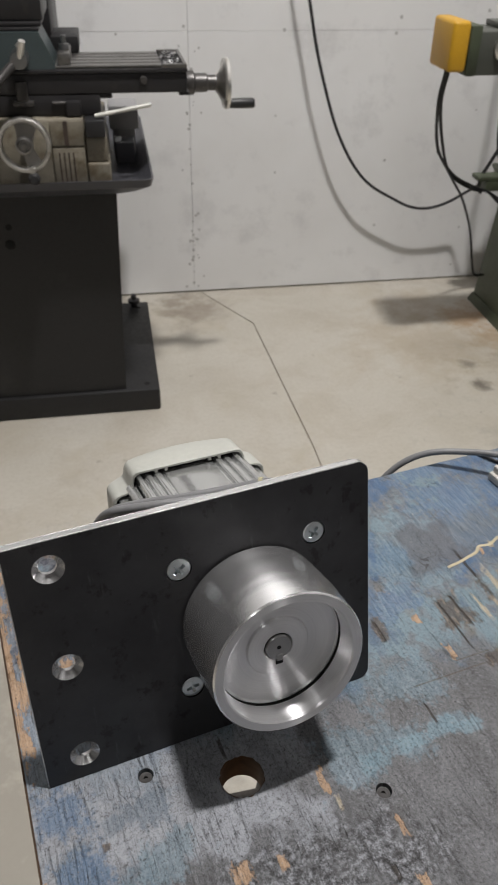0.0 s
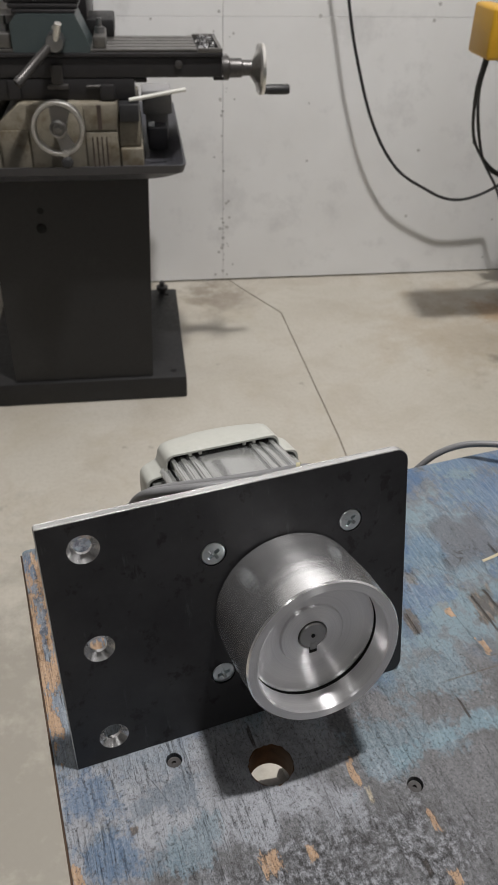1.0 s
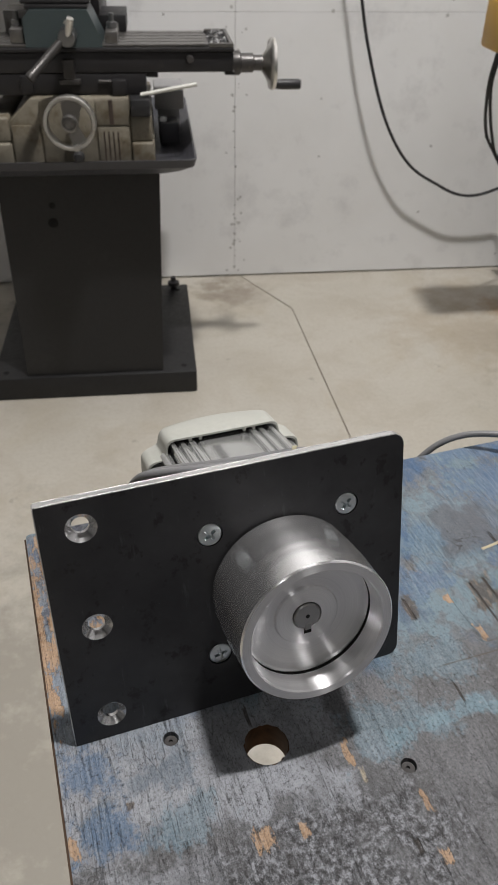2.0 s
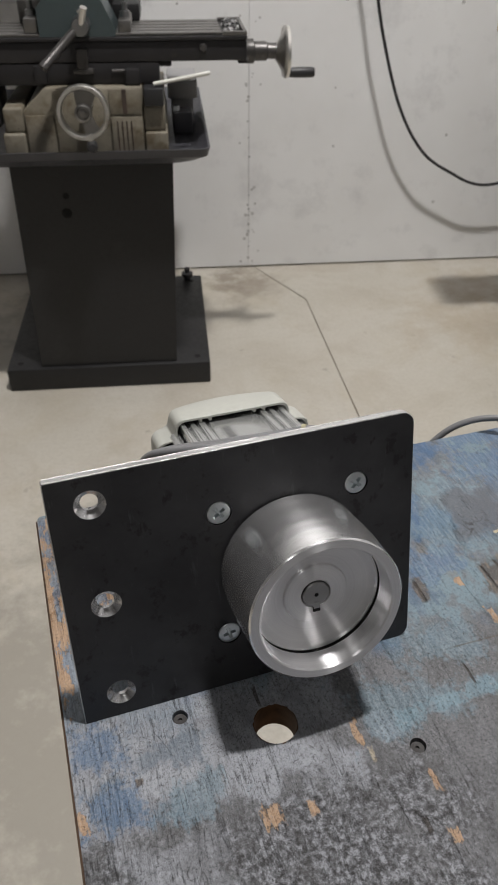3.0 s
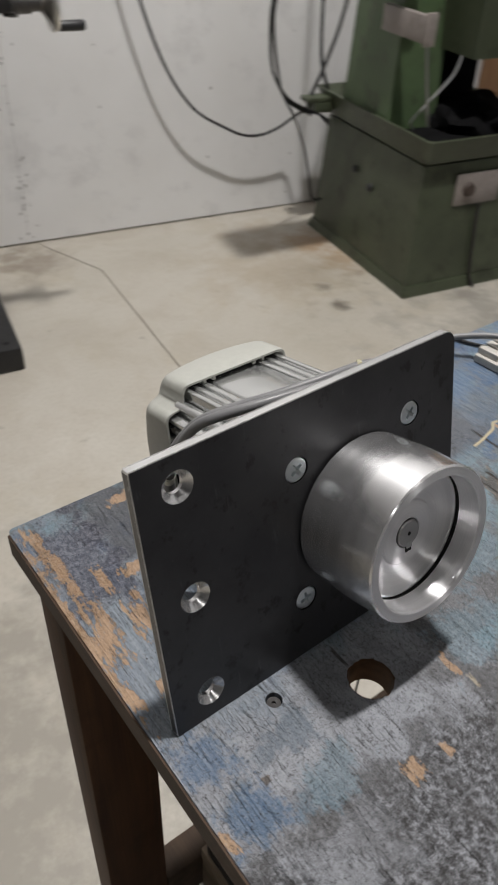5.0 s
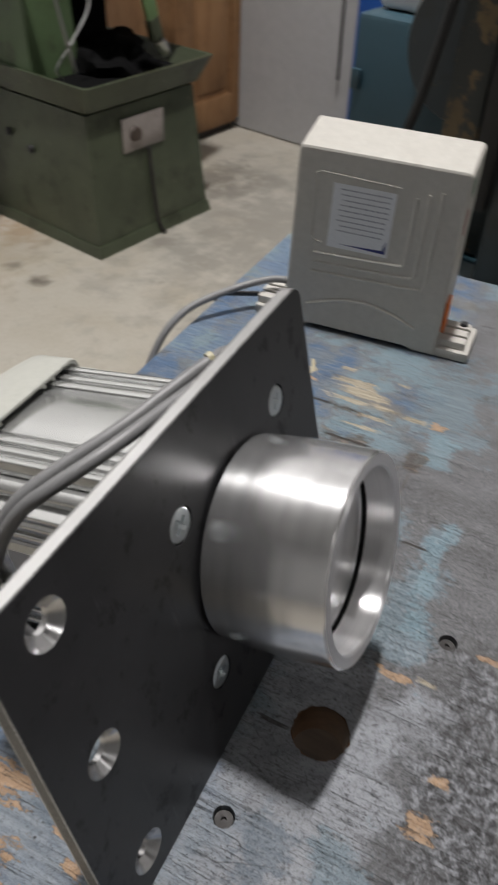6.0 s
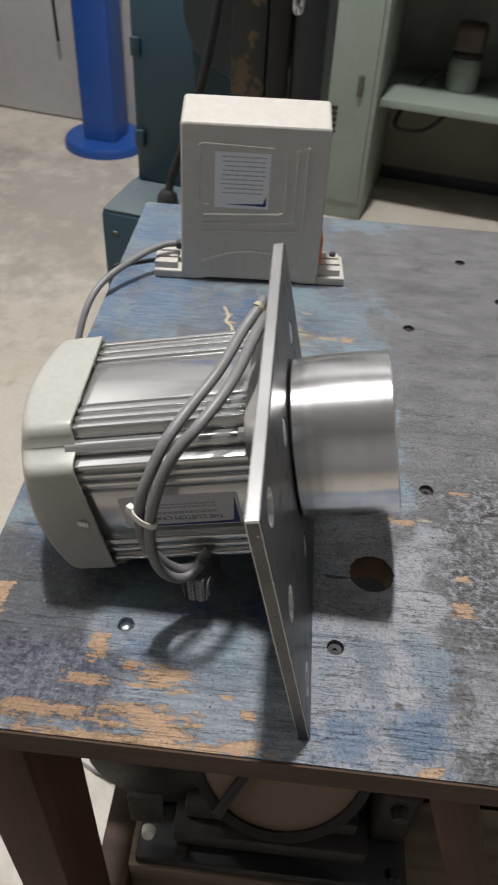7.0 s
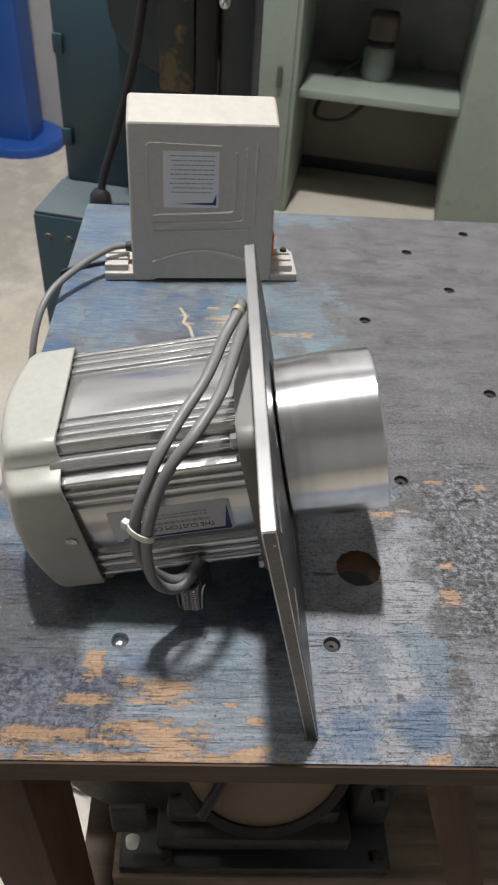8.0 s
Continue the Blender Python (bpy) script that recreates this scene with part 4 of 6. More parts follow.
    # groove, centre hole and keyway get their shade as black parts
    part("groove", lathe([(0.0401, 0.0403), (0.0423, 0.0403), (0.0423, 0.0425), (0.0401, 0.0425)], 96, None, None, True), HOLESHADE, pulley, "black ring painted for the shade in the groove")
    shaft = lathe([(0.0086, -0.02), (0.0086, 0.0396), (0.0078, 0.0404), (0.0014, 0.0404), (0.0013, 0.0395), (0.0, 0.0388)], 40)
    part("shaft", shaft, SHAFTEND, pulley, "grey shaft end")
    part("centre_hole", lathe([(0.0, 0.0406), (0.0013, 0.0405), (0.0013, 0.0396)], 16), HOLESHADE, pulley, "black disc painted for the shade in the centre hole")
    part("keyway", boxes(((-0.0024, -0.0126, 0.02), (0.0024, -0.0088, 0.0399), 0.0002, 1)), HOLESHADE, pulley, "black block painted for the shade in the keyway")
    part("key", boxes(((-0.0021, -0.0096, 0.02), (0.0021, -0.0050, 0.0408), 0.0003, 1)), SHAFTEND, pulley, "square steel key")
    part("hub_collar", lathe([(0.0240, -PT - 0.006), (0.0200, -PT - 0.006), (0.0200, 0.0032), (0.0160, 0.0034), (0.0160, -0.006)], 40), DARKSTEEL, motor, "dark bearing boss", pose(MX, MY, 0))
    # flange and ribbed housing, behind the plate
    back = Matrix.Translation((MX, MY, -PT))
    part("flange", prism(rounded(-0.0565, -0.0565, 0.0565, 0.0565, (0.010,) * 4, 6), -0.0130, -0.0004, (), None, None, 0.0012), CAST, motor, "matt cast flange", back)
    part("housing", prism(motor_outline(), -0.1130, -0.0132), EXTRUSION, motor, "ribbed extruded aluminium housing", back)
    # shaded gap under the cap rim, painted as a black filler
    part("gap_shade", prism([(x * 0.985, y * 0.985) for x, y in cap_outline(0.0565)], -0.1200, -0.1131), HOLESHADE, motor, "black filler painted for the shade in the gap", back)
    clip = link_mesh("clip", boxes(((-0.0011, -0.0012, -0.0030), (0.0011, 0.0022, 0.0), 0.0003, 1)), CAPPAINT)
    for q in range(4):
        for along in (-0.0245, -0.0170, 0.0170, 0.0245):
            shared("clip", clip, motor, back @ pose(0, 0, 0, 0, 0, 90 * q) @ pose(along, 0.0557, -0.1082))
    nut = link_mesh("flange_bolt", lathe([(0.0, -0.0165), (0.0035, -0.0165), (0.004, -0.016), (0.004, -0.0131)], 6), ZINC)
    for sx in (-1, 1):
        for sy in (-1, 1):
            shared("flange_bolt", nut, motor, back @ pose(sx * 0.0500, sy * 0.0500, 0))
    # end cap
    rim_line = cap_outline(0.0592)
    dense = []
    for (x0, y0), (x1, y1) in zip(rim_line, rim_line[1:] + rim_line[:1]):
        n = max(1, round(math.hypot(x1 - x0, y1 - y0) / 0.006))
        dense += [(x0 + (x1 - x0) * i / n, y0 + (y1 - y0) * i / n) for i in range(n)]
    dome = lambda x, y: -(0.1570 - 4.6 * (x * x + y * y))
    # a hood: the hollow runs back under the rim
    sections = [[(x * 0.955, y * 0.955, -0.1210) for x, y in dense], [(x * 0.960, y * 0.960, -0.1082) for x, y in dense], [(x * 0.968, y * 0.968, -0.1074) for x, y in dense], [(x * 0.992, y * 0.992, -0.1074) for x, y in dense], [(x, y, -0.1084) for x, y in dense]]
    sections.append([(x * 0.998, y * 0.998, min(dome(x, y) + 0.0042, -0.1110)) for x, y in dense])
    sections.append([(x * 0.988, y * 0.988, min(dome(x, y) + 0.0014, -0.1118)) for x, y in dense])
    for k in (0.965, 0.9, 0.8, 0.65, 0.5, 0.35, 0.2, 0.08):
        sections.append([(x * k, y * k, dome(x * k, y * k)) for x, y in dense])
    cap = part("end_cap", loft(sections), CAPPAINT, motor, "grey-green painted end cap", back)
    for a in (0, 2):
        part("cap_screw", lathe([(0.0, 0.0024), (0.0016, 0.0022), (0.0032, 0.0014), (0.0036, 0.0)], 16, turned((-1, 0, 0))), ZINC, cap, "", pose(0, 0, 0, 0, 0, 90 * a) @ pose(-0.0590, 0.0, -0.1140))
    # maker's label on the left side, upside down
    label_at = back @ Matrix.Translation((-0.0530, 0.0, -0.058)) @ Matrix(((0, 0, -1, 0), (0, -1, 0, 0), (-1, 0, 0, 0), (0, 0, 0, 1)))
    label = part("label", prism(rounded(-0.034, -0.0125, 0.034, 0.0125, (0.002,) * 4, 3), 0.0, 0.0003), PAPER, motor, "silver label with dark printing", label_at)
    text_mesh("THE CUSTOM CRA", 0.0046, INK, "print", label, pose(-0.0235, 0.0042, 0.0004))
    rnd = random.Random(12)
    for n, (y, tall) in enumerate(((0.0004, 0.0020), (-0.0034, 0.0011), (-0.0058, 0.0011))):
        line, x = bmesh.new(), -0.0205
        while x < 0.016 - n * 0.003:
            width = rnd.uniform(0.0012, 0.0036)
            add_box(line, (x, y, 0.0003), (x + width, y + tall, 0.0004))
            x += width + 0.0006
        part("print_bar", line, GREYINK, label)
    part("swoosh", prism([(-0.034 + 0.002, 0.0105), (-0.0235, 0.0105), (-0.0285, 0.0095), (-0.0318, -0.009)], 0.0003, 0.0004), BLUEINK, label, "blue corner mark")
    part("swoosh", prism([(-0.032, 0.0118), (0.030, 0.0118), (0.030, 0.0108), (-0.032, 0.0098)], 0.0003, 0.0004), BLUEINK, label, "blue band")


def motor_cables():
    """The motor's own cables, tied along its side and ending in a plug; laid out from the middle of the plate's face."""
    m = PLATE_FRAME @ pose(MX, MY, 0)
    lead = thing("motor_cable", m, "two grey motor cables tied together, with a white plug", "cable")
    one = [(0.040, 0.068, -0.0125), (0.030, 0.0785, -0.0110), (0.0183, 0.0825, -0.0110), (0.0008, 0.0790, -0.0200), (-0.0282, 0.0750, -0.0310), (-0.0510, 0.0705, -0.0445), (-0.0670, 0.0655, -0.0545), (-0.0751, 0.0566, -0.0620),
           (-0.0808, 0.0440, -0.0700), (-0.0826, 0.0300, -0.0752), (-0.0815, 0.0120, -0.0785), (-0.0775, -0.0060, -0.0785), (-0.0735, -0.0220, -0.0745), (-0.0700, -0.0310, -0.0690), (-0.0650, -0.0335, -0.0610), (-0.0580, -0.0300, -0.0540)]
    two = [(0.042, 0.064, -0.0100), (0.031, 0.0735, -0.0090), (0.0154, 0.0780, -0.0090), (-0.0148, 0.0790, -0.0150), (-0.0455, 0.0785, -0.0230), (-0.0675, 0.0745, -0.0355), (-0.0758, 0.0685, -0.0455), (-0.0808, 0.0572, -0.0555),
           (-0.0850, 0.0435, -0.0630), (-0.0866, 0.0290, -0.0690), (-0.0860, 0.0110, -0.0735), (-0.0830, -0.0080, -0.0760), (-0.0790, -0.0230, -0.0750), (-0.0755, -0.0320, -0.0700), (-0.0715, -0.0345, -0.0640), (-0.0660, -0.0320, -0.0580)]
    part("cable", tube(one, 0.0030, 14), CABLEGREY, lead)
    part("cable", tube(two, 0.0030, 14), CABLEGREY, lead)
    tie = lathe([(0.0036, -0.0019), (0.0043, -0.0019), (0.0043, 0.0019), (0.0036, 0.0019)], 28, None, None, True)
    for v in tie.verts:
        v.co.x *= 1.95
    down = Vector((-0.004, -0.93, -0.34)).normalized()
    across = (Vector((-0.0040, -0.0010, 0.0062)) - Vector((-0.0040, -0.0010, 0.0062)).dot(down) * down).normalized()
    hold = Matrix((across, down.cross(across), down)).transposed().to_4x4()
    ring_tie = part("cable_tie", tie, NYLON, lead, "white cable tie", Matrix.Translation((-0.0846, 0.0300, -0.0721)) @ hold)
    part("tie_lock", boxes(((-0.0020, -0.0018, -0.0026), (0.0020, 0.0018, 0.0026), 0.0006)), NYLON, ring_tie, "", pose(-0.0085, 0.0012, 0))
    tie = lathe([(0.0037, -0.0013), (0.0042, -0.0013), (0.0042, 0.0013), (0.0037, 0.0013)], 24, None, None, True)
    for v in tie.verts:
        v.co.x *= 1.85
    t = part("cable_tie", tie, OLDNYLON, lead, "yellowed cable tie", Matrix.Translation((0.0170, 0.0786, -0.0122)) @ turned((1, 0.15, 0.62)))
    part("tie_lock", boxes(((-0.0024, -0.0022, -0.0022), (0.0024, 0.0022, 0.0022), 0.0007)), OLDNYLON, t, "", pose(-0.0070, 0.0030, 0))
    part("tie_tail", tube([(-0.007, 0.004, 0.0), (-0.004, 0.007, -0.004), (0.003, 0.008, -0.009)], 0.0009, 6), OLDNYLON, t)
    plug = Matrix.Translation((-0.0690, -0.0470, -0.0620)) @ turned((-0.90, 0.30, -0.15)) @ pose(0, 0, 0, 0, 0, 86)
    plug_ob = part("plug", boxes(((-0.0062, -0.0085, -0.022), (0.0062, 0.0085, 0.0), 0.0014)), CABLEGREY, lead, "grey plug body", plug)
    part("plug_face", boxes(((-0.0052, -0.0072, 0.0001), (0.0052, 0.0072, 0.0060), 0.0004)), CLEARNYLON, plug_ob, "translucent ten-way socket face")
    for sx in (-1, 1):
        part("plug_latch", tube([(sx * 0.0062, 0.004, -0.010), (sx * 0.0076, 0.005, -0.004), (sx * 0.0078, 0.006, 0.005), (sx * 0.0066, -0.005, 0.0065)], 0.0006, 6), CLEARNYLON, plug_ob)
    pin = link_mesh("socket_hole", prism([(-0.0015, -0.0011), (0.0015, -0.0011), (0.0015, 0.0011), (-0.0015, 0.0011)], 0.0, 0.0012, [[(-0.0008, -0.0005), (0.0008, -0.0005), (0.0008, 0.0005), (-0.0008, 0.0005)]]), CABLEPALE)
    for i in range(2):
        for j in range(5):
            shared("socket_hole", pin, plug_ob, pose(-0.0024 + i * 0.0048, -0.0054 + j * 0.0027, 0.0060))


build_motor()
motor_cables()

# ---- the control box ----


def build_control_box():
    # local x to the right when facing its front, y towards the back, z up; the front faces the bench's west end and leans back
    m = Matrix.Translation((0.4662, 0.0785, BENCH)) @ pose(0, 0, 0, 0, 0, -90 + 4.2)
    box = thing("control_box", m, "ivory plastic motor control box standing on the workbench", "control box")
    w, h, lean = 0.0655, 0.1470, 0.0115
    arch = [(-w, 0.0005), (-w + 0.020, 0.0005), (-w + 0.024, 0.006), (w - 0.024, 0.006), (w - 0.020, 0.0005), (w, 0.0005)]
    outline = arch + [(x, y) for x, y in rounded(-w, 0.05, w, h, (0, 0, 0.004, 0.004), 4)[2:]]
    bm = prism(outline, -0.042, 0.0, (), None, pose(0, 0, 0, 90), 0.0022)
    for v in bm.verts:
        t = v.co.z / h
        if v.co.y < 0.02:
            v.co.y -= lean * (1 - t)
        else:
            v.co.z += 0.009 * t
    body = part("body", bm, BOXPLASTIC, box, smooth=12)
    front = Matrix.Translation((0, -lean, 0)) @ pose(0, 0, 0, -math.degrees(math.atan(lean / h)))

    # pressed ribs on the front
    def rib(points, r=0.0016):
        part("rib", tube([(x, 0.0003, z) for x, z in points], r, 8, 4, None, False), BOXPLASTIC, body, "", front)

    rib([(0.047, 0.130), (0.047, 0.056), (0.044, 0.053), (-0.045, 0.050)])
    rib([(0.038, 0.127), (0.038, 0.064), (0.035, 0.061), (-0.045, 0.058)])
    rib([(0.029, 0.123), (0.029, 0.072), (0.026, 0.069), (-0.045, 0.066)])
    rib([(-0.049, 0.128), (-0.049, 0.080), (-0.046, 0.076), (-0.040, 0.075)], 0.0012)
    rib([(-0.049, 0.128), (-0.046, 0.130), (0.016, 0.128)], 0.0008)
    rib([(-0.046 + 0.0115 * k, 0.020 + 0.012 * math.sin(math.pi * k / 8)) for k in range(9)], 0.0018)
    for sx in (-1, 1):
        x = sx * (w + 0.0130)
        foot = boxes(((x - 0.013, -0.0105, 0.0004), (x + 0.0135, 0.034, 0.0085), 0.0012), ((x - 0.013, -0.006, 0.008), (x + 0.009, 0.003, 0.0150), 0.001),
                     ((x - 0.013, 0.0060, 0.008), (x + 0.009, 0.015, 0.0150), 0.001), ((x - 0.013, 0.0180, 0.008), (x + 0.009, 0.027, 0.0150), 0.001))
        part("foot", foot, BOXPLASTIC, box, "slotted mounting foot")
    label = part("label", prism([(-0.0245, 0.0), (0.0245, 0.0), (0.0245, 0.050), (-0.0245, 0.050)], 0, 0.0003), WHITEPAPER, box, "white label with small dark printing", front @ pose(-0.0105, -0.0002, 0.0735, 90))
    rnd = random.Random(8)
    for k in range(9):
        z, x = 0.0455 - k * 0.0040, -0.019 + rnd.uniform(0, 0.003)
        line = bmesh.new()
        while x < 0.018:
            width = rnd.uniform(0.0015, 0.0050)
            add_box(line, (x, z, 0.0003), (min(x + width, 0.021), z + 0.0011, 0.0004))
            x += width + 0.0008
        part("print_bar", line, GREYINK, label)
    part("swoosh", prism([(-0.015, 0.0034), (0.0225, 0.0024), (0.0225, 0.013), (0.0195, 0.0050)], 0.0003, 0.0004), BLUEINK, label, "blue corner mark")
    part("side_mark", boxes(((w - 0.001, 0.008, 0.127), (w + 0.0004, 0.017, 0.139))), GREENINK, box, "small green mark")
    part("side_mark", boxes(((w - 0.001, 0.006, 0.098), (w + 0.0004, 0.012, 0.117))), REDINK, box, "small red mark")
    part("rocker_switch", boxes(((w, -0.002, 0.018), (w + 0.0028, 0.014, 0.045), 0.0008)), ORANGE, box, "orange rocker switch")
    part("screw", lathe([(0.0, 0.003), (0.003, 0.0026), (0.0036, 0.0)], 14), BLACK, box, "", pose(w + 0.016, 0.0225, 0.0150))
    part("grommet", lathe([(0.0, 0.006), (0.004, 0.006), (0.0055, 0.0), (0.0055, -0.004)], 20, turned((-1, 0, 0))), BLACK, box, "black cable grommet", pose(-w - 0.0005, 0.012, 0.024))
    cable = solid("power_cable", tube([(0.476, 0.149, BENCH + 0.024), (0.466, 0.166, BENCH + 0.0245), (0.440, 0.190, BENCH + 0.020), (0.405, 0.212, BENCH + 0.012), (0.375, 0.222, BENCH - 0.008), (0.350, 0.226, BENCH - 0.05), (0.335, 0.228, BENCH - 0.13), (0.33, 0.230, BENCH - 0.30), (0.32, 0.24, 0.25), (0.30, 0.25, 0.02), (0.35, 0.36, 0.006)], 0.0032, 12),
                  CABLEGREY, Matrix(), "grey cable drooping over the bench's edge", "cable")
    thin = solid("power_lead", tube([(0.484, 0.1475, BENCH + 0.006), (0.478, 0.176, BENCH + 0.0024), (0.470, 0.192, BENCH + 0.0022), (0.462, 0.2085, BENCH + 0.0018), (0.459, 0.2130, BENCH - 0.006), (0.455, 0.214, BENCH - 0.06), (0.45, 0.22, 0.5), (0.43, 0.23, 0.02), (0.42, 0.33, 0.004)], 0.0018, 8), CABLEBLACK, Matrix(), "thin black lead over the bench's edge", "cable")


build_control_box()

# ---- the milling machine by the wall ----


def tapered(lo, hi, z0, z1, bm=None):
    """A box whose foot (lo, hi) and top differ: each is (u0, v0, u1, v1)."""
    sections = [[(a, b, z) for a, b in ((r[0], r[1]), (r[2], r[1]), (r[2], r[3]), (r[0], r[3]))] for r, z in ((lo, z0), (hi, z1))]
    return loft(sections, bm)


def bevelled(bm, width=0.006, segments=2):
    bmesh.ops.bevel(bm, geom=[e for e in bm.edges if len(e.link_faces) == 2 and e.calc_face_angle(0) > 0.3], offset=width, segments=segments, profile=0.5, affect="EDGES")
    return bm


def spoked_wheel(r, w, n=48):
    """A broad-rimmed handwheel about z: rim, and hub with two broad webs, as two meshes."""
    rim = lathe([(r - w, -0.018), (r - w, 0.005), (r - w + 0.002, 0.008), (r + w - 0.002, 0.008), (r + w, 0.005), (r + w, -0.018), (r + w - 0.002, -0.020), (r - w + 0.002, -0.020)], n, None, None, True)
    hub = lathe([(0.0, -0.016), (0.017, -0.016), (0.019, -0.012), (0.019, 0.006), (0.014, 0.008), (0.012, 0.004), (0.007, 0.004), (0.006, 0.009), (0.0, 0.010)], 24)
    for turn, near, far in ((-68, 0.013, 0.017), (80, 0.016, 0.026)):
        web = [(0.012, -near), (r - w + 0.001, -far), (r - w + 0.001, far), (0.012, near)]
        prism(web, -0.010, -0.003, (), hub, pose(0, 0, 0, 0, 0, turn))
    return rim, hub


def build_mill():
    mill = thing("milling_machine", ROOM.copy(), "old knee milling machine with a charcoal pedestal and dark iron table", "milling machine")
    base = boxes(((-0.436, 1.663, 0.0), (0.154, 2.27, 0.072), 0.006))
    part("base", base, MILLBLACK, mill, "charcoal painted foot")
    col = tapered((-0.335, 1.676, 0.056, 2.20), (-0.328, 1.68, 0.076, 2.15), 0.0725, 0.655)
    pedestal = part("pedestal", bevelled(col, 0.01, 3), MILLBLACK, mill)
    # no holes are cut here; black discs paint their shade on the surface
    for u, z, r in ((-0.200, 0.569, 0.008), (-0.203, 0.524, 0.013)):
        part("hole", lathe([(0.0, 0.0003), (r * 0.96, 0.0003), (r, 0.0)], 20, turned((0, -1, 0))), HOLESHADE, pedestal, "black disc painted for the shade in a hole", pose(u, 1.6785, z))
    bolt = link_mesh("bolt_hole_shade", lathe([(0.0, 0.0004), (0.0085, 0.0004), (0.009, 0)], 14), HOLESHADE)
    for u, v in ((0.118, 1.70), (-0.40, 1.70), (0.118, 2.22), (-0.40, 2.22)):
        shared("bolt_hole_shade", bolt, mill, pose(u, v, 0.0722))
    part("jack_screw", lathe([(0.012, 0.072), (0.012, 0.085), (0.020, 0.087), (0.020, 0.098), (0.009, 0.100), (0.009, 0.115), (0, 0.115)], 12), MILLGREY, mill, "levelling bolt", pose(0.105, 2.235, 0))
    # chip tray with a flared rim
    def tray_ring(u0, v0, u1, v1, z):
        return [(x, y, z) for x, y in rounded(u0, v0, u1, v1, (0.02,) * 4, 4)]
    sections = [tray_ring(-0.345, 1.64, 0.100, 2.22, 0.656), tray_ring(-0.47, 1.625, 0.130, 2.22, 0.664), tray_ring(-0.510, 1.594, 0.161, 2.246, 0.682), tray_ring(-0.516, 1.588, 0.167, 2.252, 0.702), tray_ring(-0.511, 1.593, 0.162, 2.247, 0.702), tray_ring(-0.485, 1.618, 0.137, 2.222, 0.674), tray_ring(-0.47, 1.63, 0.12, 2.21, 0.670)]
    part("chip_tray", loft(sections), TRAYGREY, mill, "slate grey chip tray with a flared rim")
    # cream knee built of stained castings
    knee_face = [(-0.271, 0.672), (0.012, 0.672), (0.012, 0.8255), (-0.215, 0.8255), (-0.271, 0.775)]
    knee = part("knee", bevelled(prism(knee_face, 0.0, 0.39, (), None, Matrix.Translation((0, 2.054, 0)) @ pose(0, 0, 0, 90)), 0.004), MILLCREAM, mill, "oil-stained cream knee casting")
    for lo, hi in (((-0.325, 1.656, 0.6715), (-0.2715, 2.0, 0.728)), ((-0.318, 1.662, 0.7285), (-0.2715, 2.0, 0.785)), ((0.0125, 1.655, 0.6715), (0.068, 2.05, 0.726)), ((0.0125, 1.661, 0.7265), (0.064, 2.05, 0.786))):
        part("knee_side", boxes((lo, hi, 0.006, 3)), MILLCREAM, knee)
    for u0, u1, z0, z1 in ((-0.066, 0.009, 0.766, 0.823), (-0.066, 0.009, 0.674, 0.7615), (-0.196, -0.071, 0.674, 0.823), (-0.266, -0.201, 0.676, 0.768)):
        part("panel", boxes(((u0, 1.6585, z0), (u1, 1.6637, z1), 0.0016)), MILLCREAM, knee)
    for k in range(4):
        part("drip", boxes(((-0.053 + 0.011 * k, 1.6572, 0.676), (-0.0495 + 0.011 * k, 1.6584, 0.752), 0.0005, 1)), GRIMEBROWN, knee, "dark oil groove")
    part("drip", boxes(((-0.036, 1.6572, 0.768), (-0.026, 1.6584, 0.823), 0.0005, 1)), GRIMEBROWN, knee, "dark oil run")
    # knee handwheel
    rim, hub = spoked_wheel(0.0530, 0.0050)
    wheel_at = Matrix.Translation((-0.118, 1.545, 0.799)) @ turned((0, -1, 0.06))
    wheel = part("handwheel", rim, HANDWHEEL, mill, "bright knee handwheel with a broad rim", wheel_at)
    part("hub", hub, IRONTOP, wheel, "grey hub with broad webs")
    part("handle_stub", lathe([(0.0, 0.0), (0.007, 0.001), (0.007, 0.018), (0.0, 0.019)], 14), HANDWHEEL, wheel, "steel handle stub", pose(0.012, -0.050, 0.004))
    part("handle", lathe([(0.0, 0.0), (0.009, 0.002), (0.013, 0.012), (0.013, 0.022), (0.009, 0.032), (0.0, 0.034)], 18), BLACK, wheel, "black handle knob", pose(0.014, -0.068, 0.0))
    part("wheel_shaft", lathe([(0.014, -0.115), (0.014, -0.01)], 16), DARKSTEEL, wheel)
    # saddle and table
    part("saddle", boxes(((-0.345, 1.6935, 0.8265), (0.056, 2.0, 0.8735), 0.004), ((0.0565, 1.70, 0.862), (0.085, 1.98, 0.8735), 0.003)), MILLGREY, mill, "dark iron saddle")
    for lo, hi in (((-0.235, 1.682, 0.830), (-0.205, 1.693, 0.872)), ((-0.025, 1.676, 0.8275), (0.010, 1.693, 0.862)), ((-0.345, 1.664, 0.740), (-0.3255, 1.80, 0.826))):
        part("gib", boxes((lo, hi, 0.004)), MILLGREY, mill)
    part("gib_bracket", boxes(((-0.143, 1.678, 0.852), (-0.096, 1.693, 0.863), 0.002), ((-0.133, 1.678, 0.8635), (-0.107, 1.6915, 0.905), 0.003)), MILLSTEEL, mill, "grey stop bracket")
    part("gib_screw", tube([(-0.055, 1.688, 0.857), (-0.010, 1.688, 0.857)], 0.0035, 8, 2, None, False), MILLSTEEL, mill)
    part("table", boxes(((-0.75, 1.692, 0.874), (0.263, 1.90, 0.9185), 0.004), ((-0.75, 1.686, 0.919), (0.264, 1.90, 0.9275), 0.002), ((0.243, 1.70, 0.866), (0.268, 1.89, 0.8738), 0.002)), MILLGREY, mill, "dark table with grooved top")
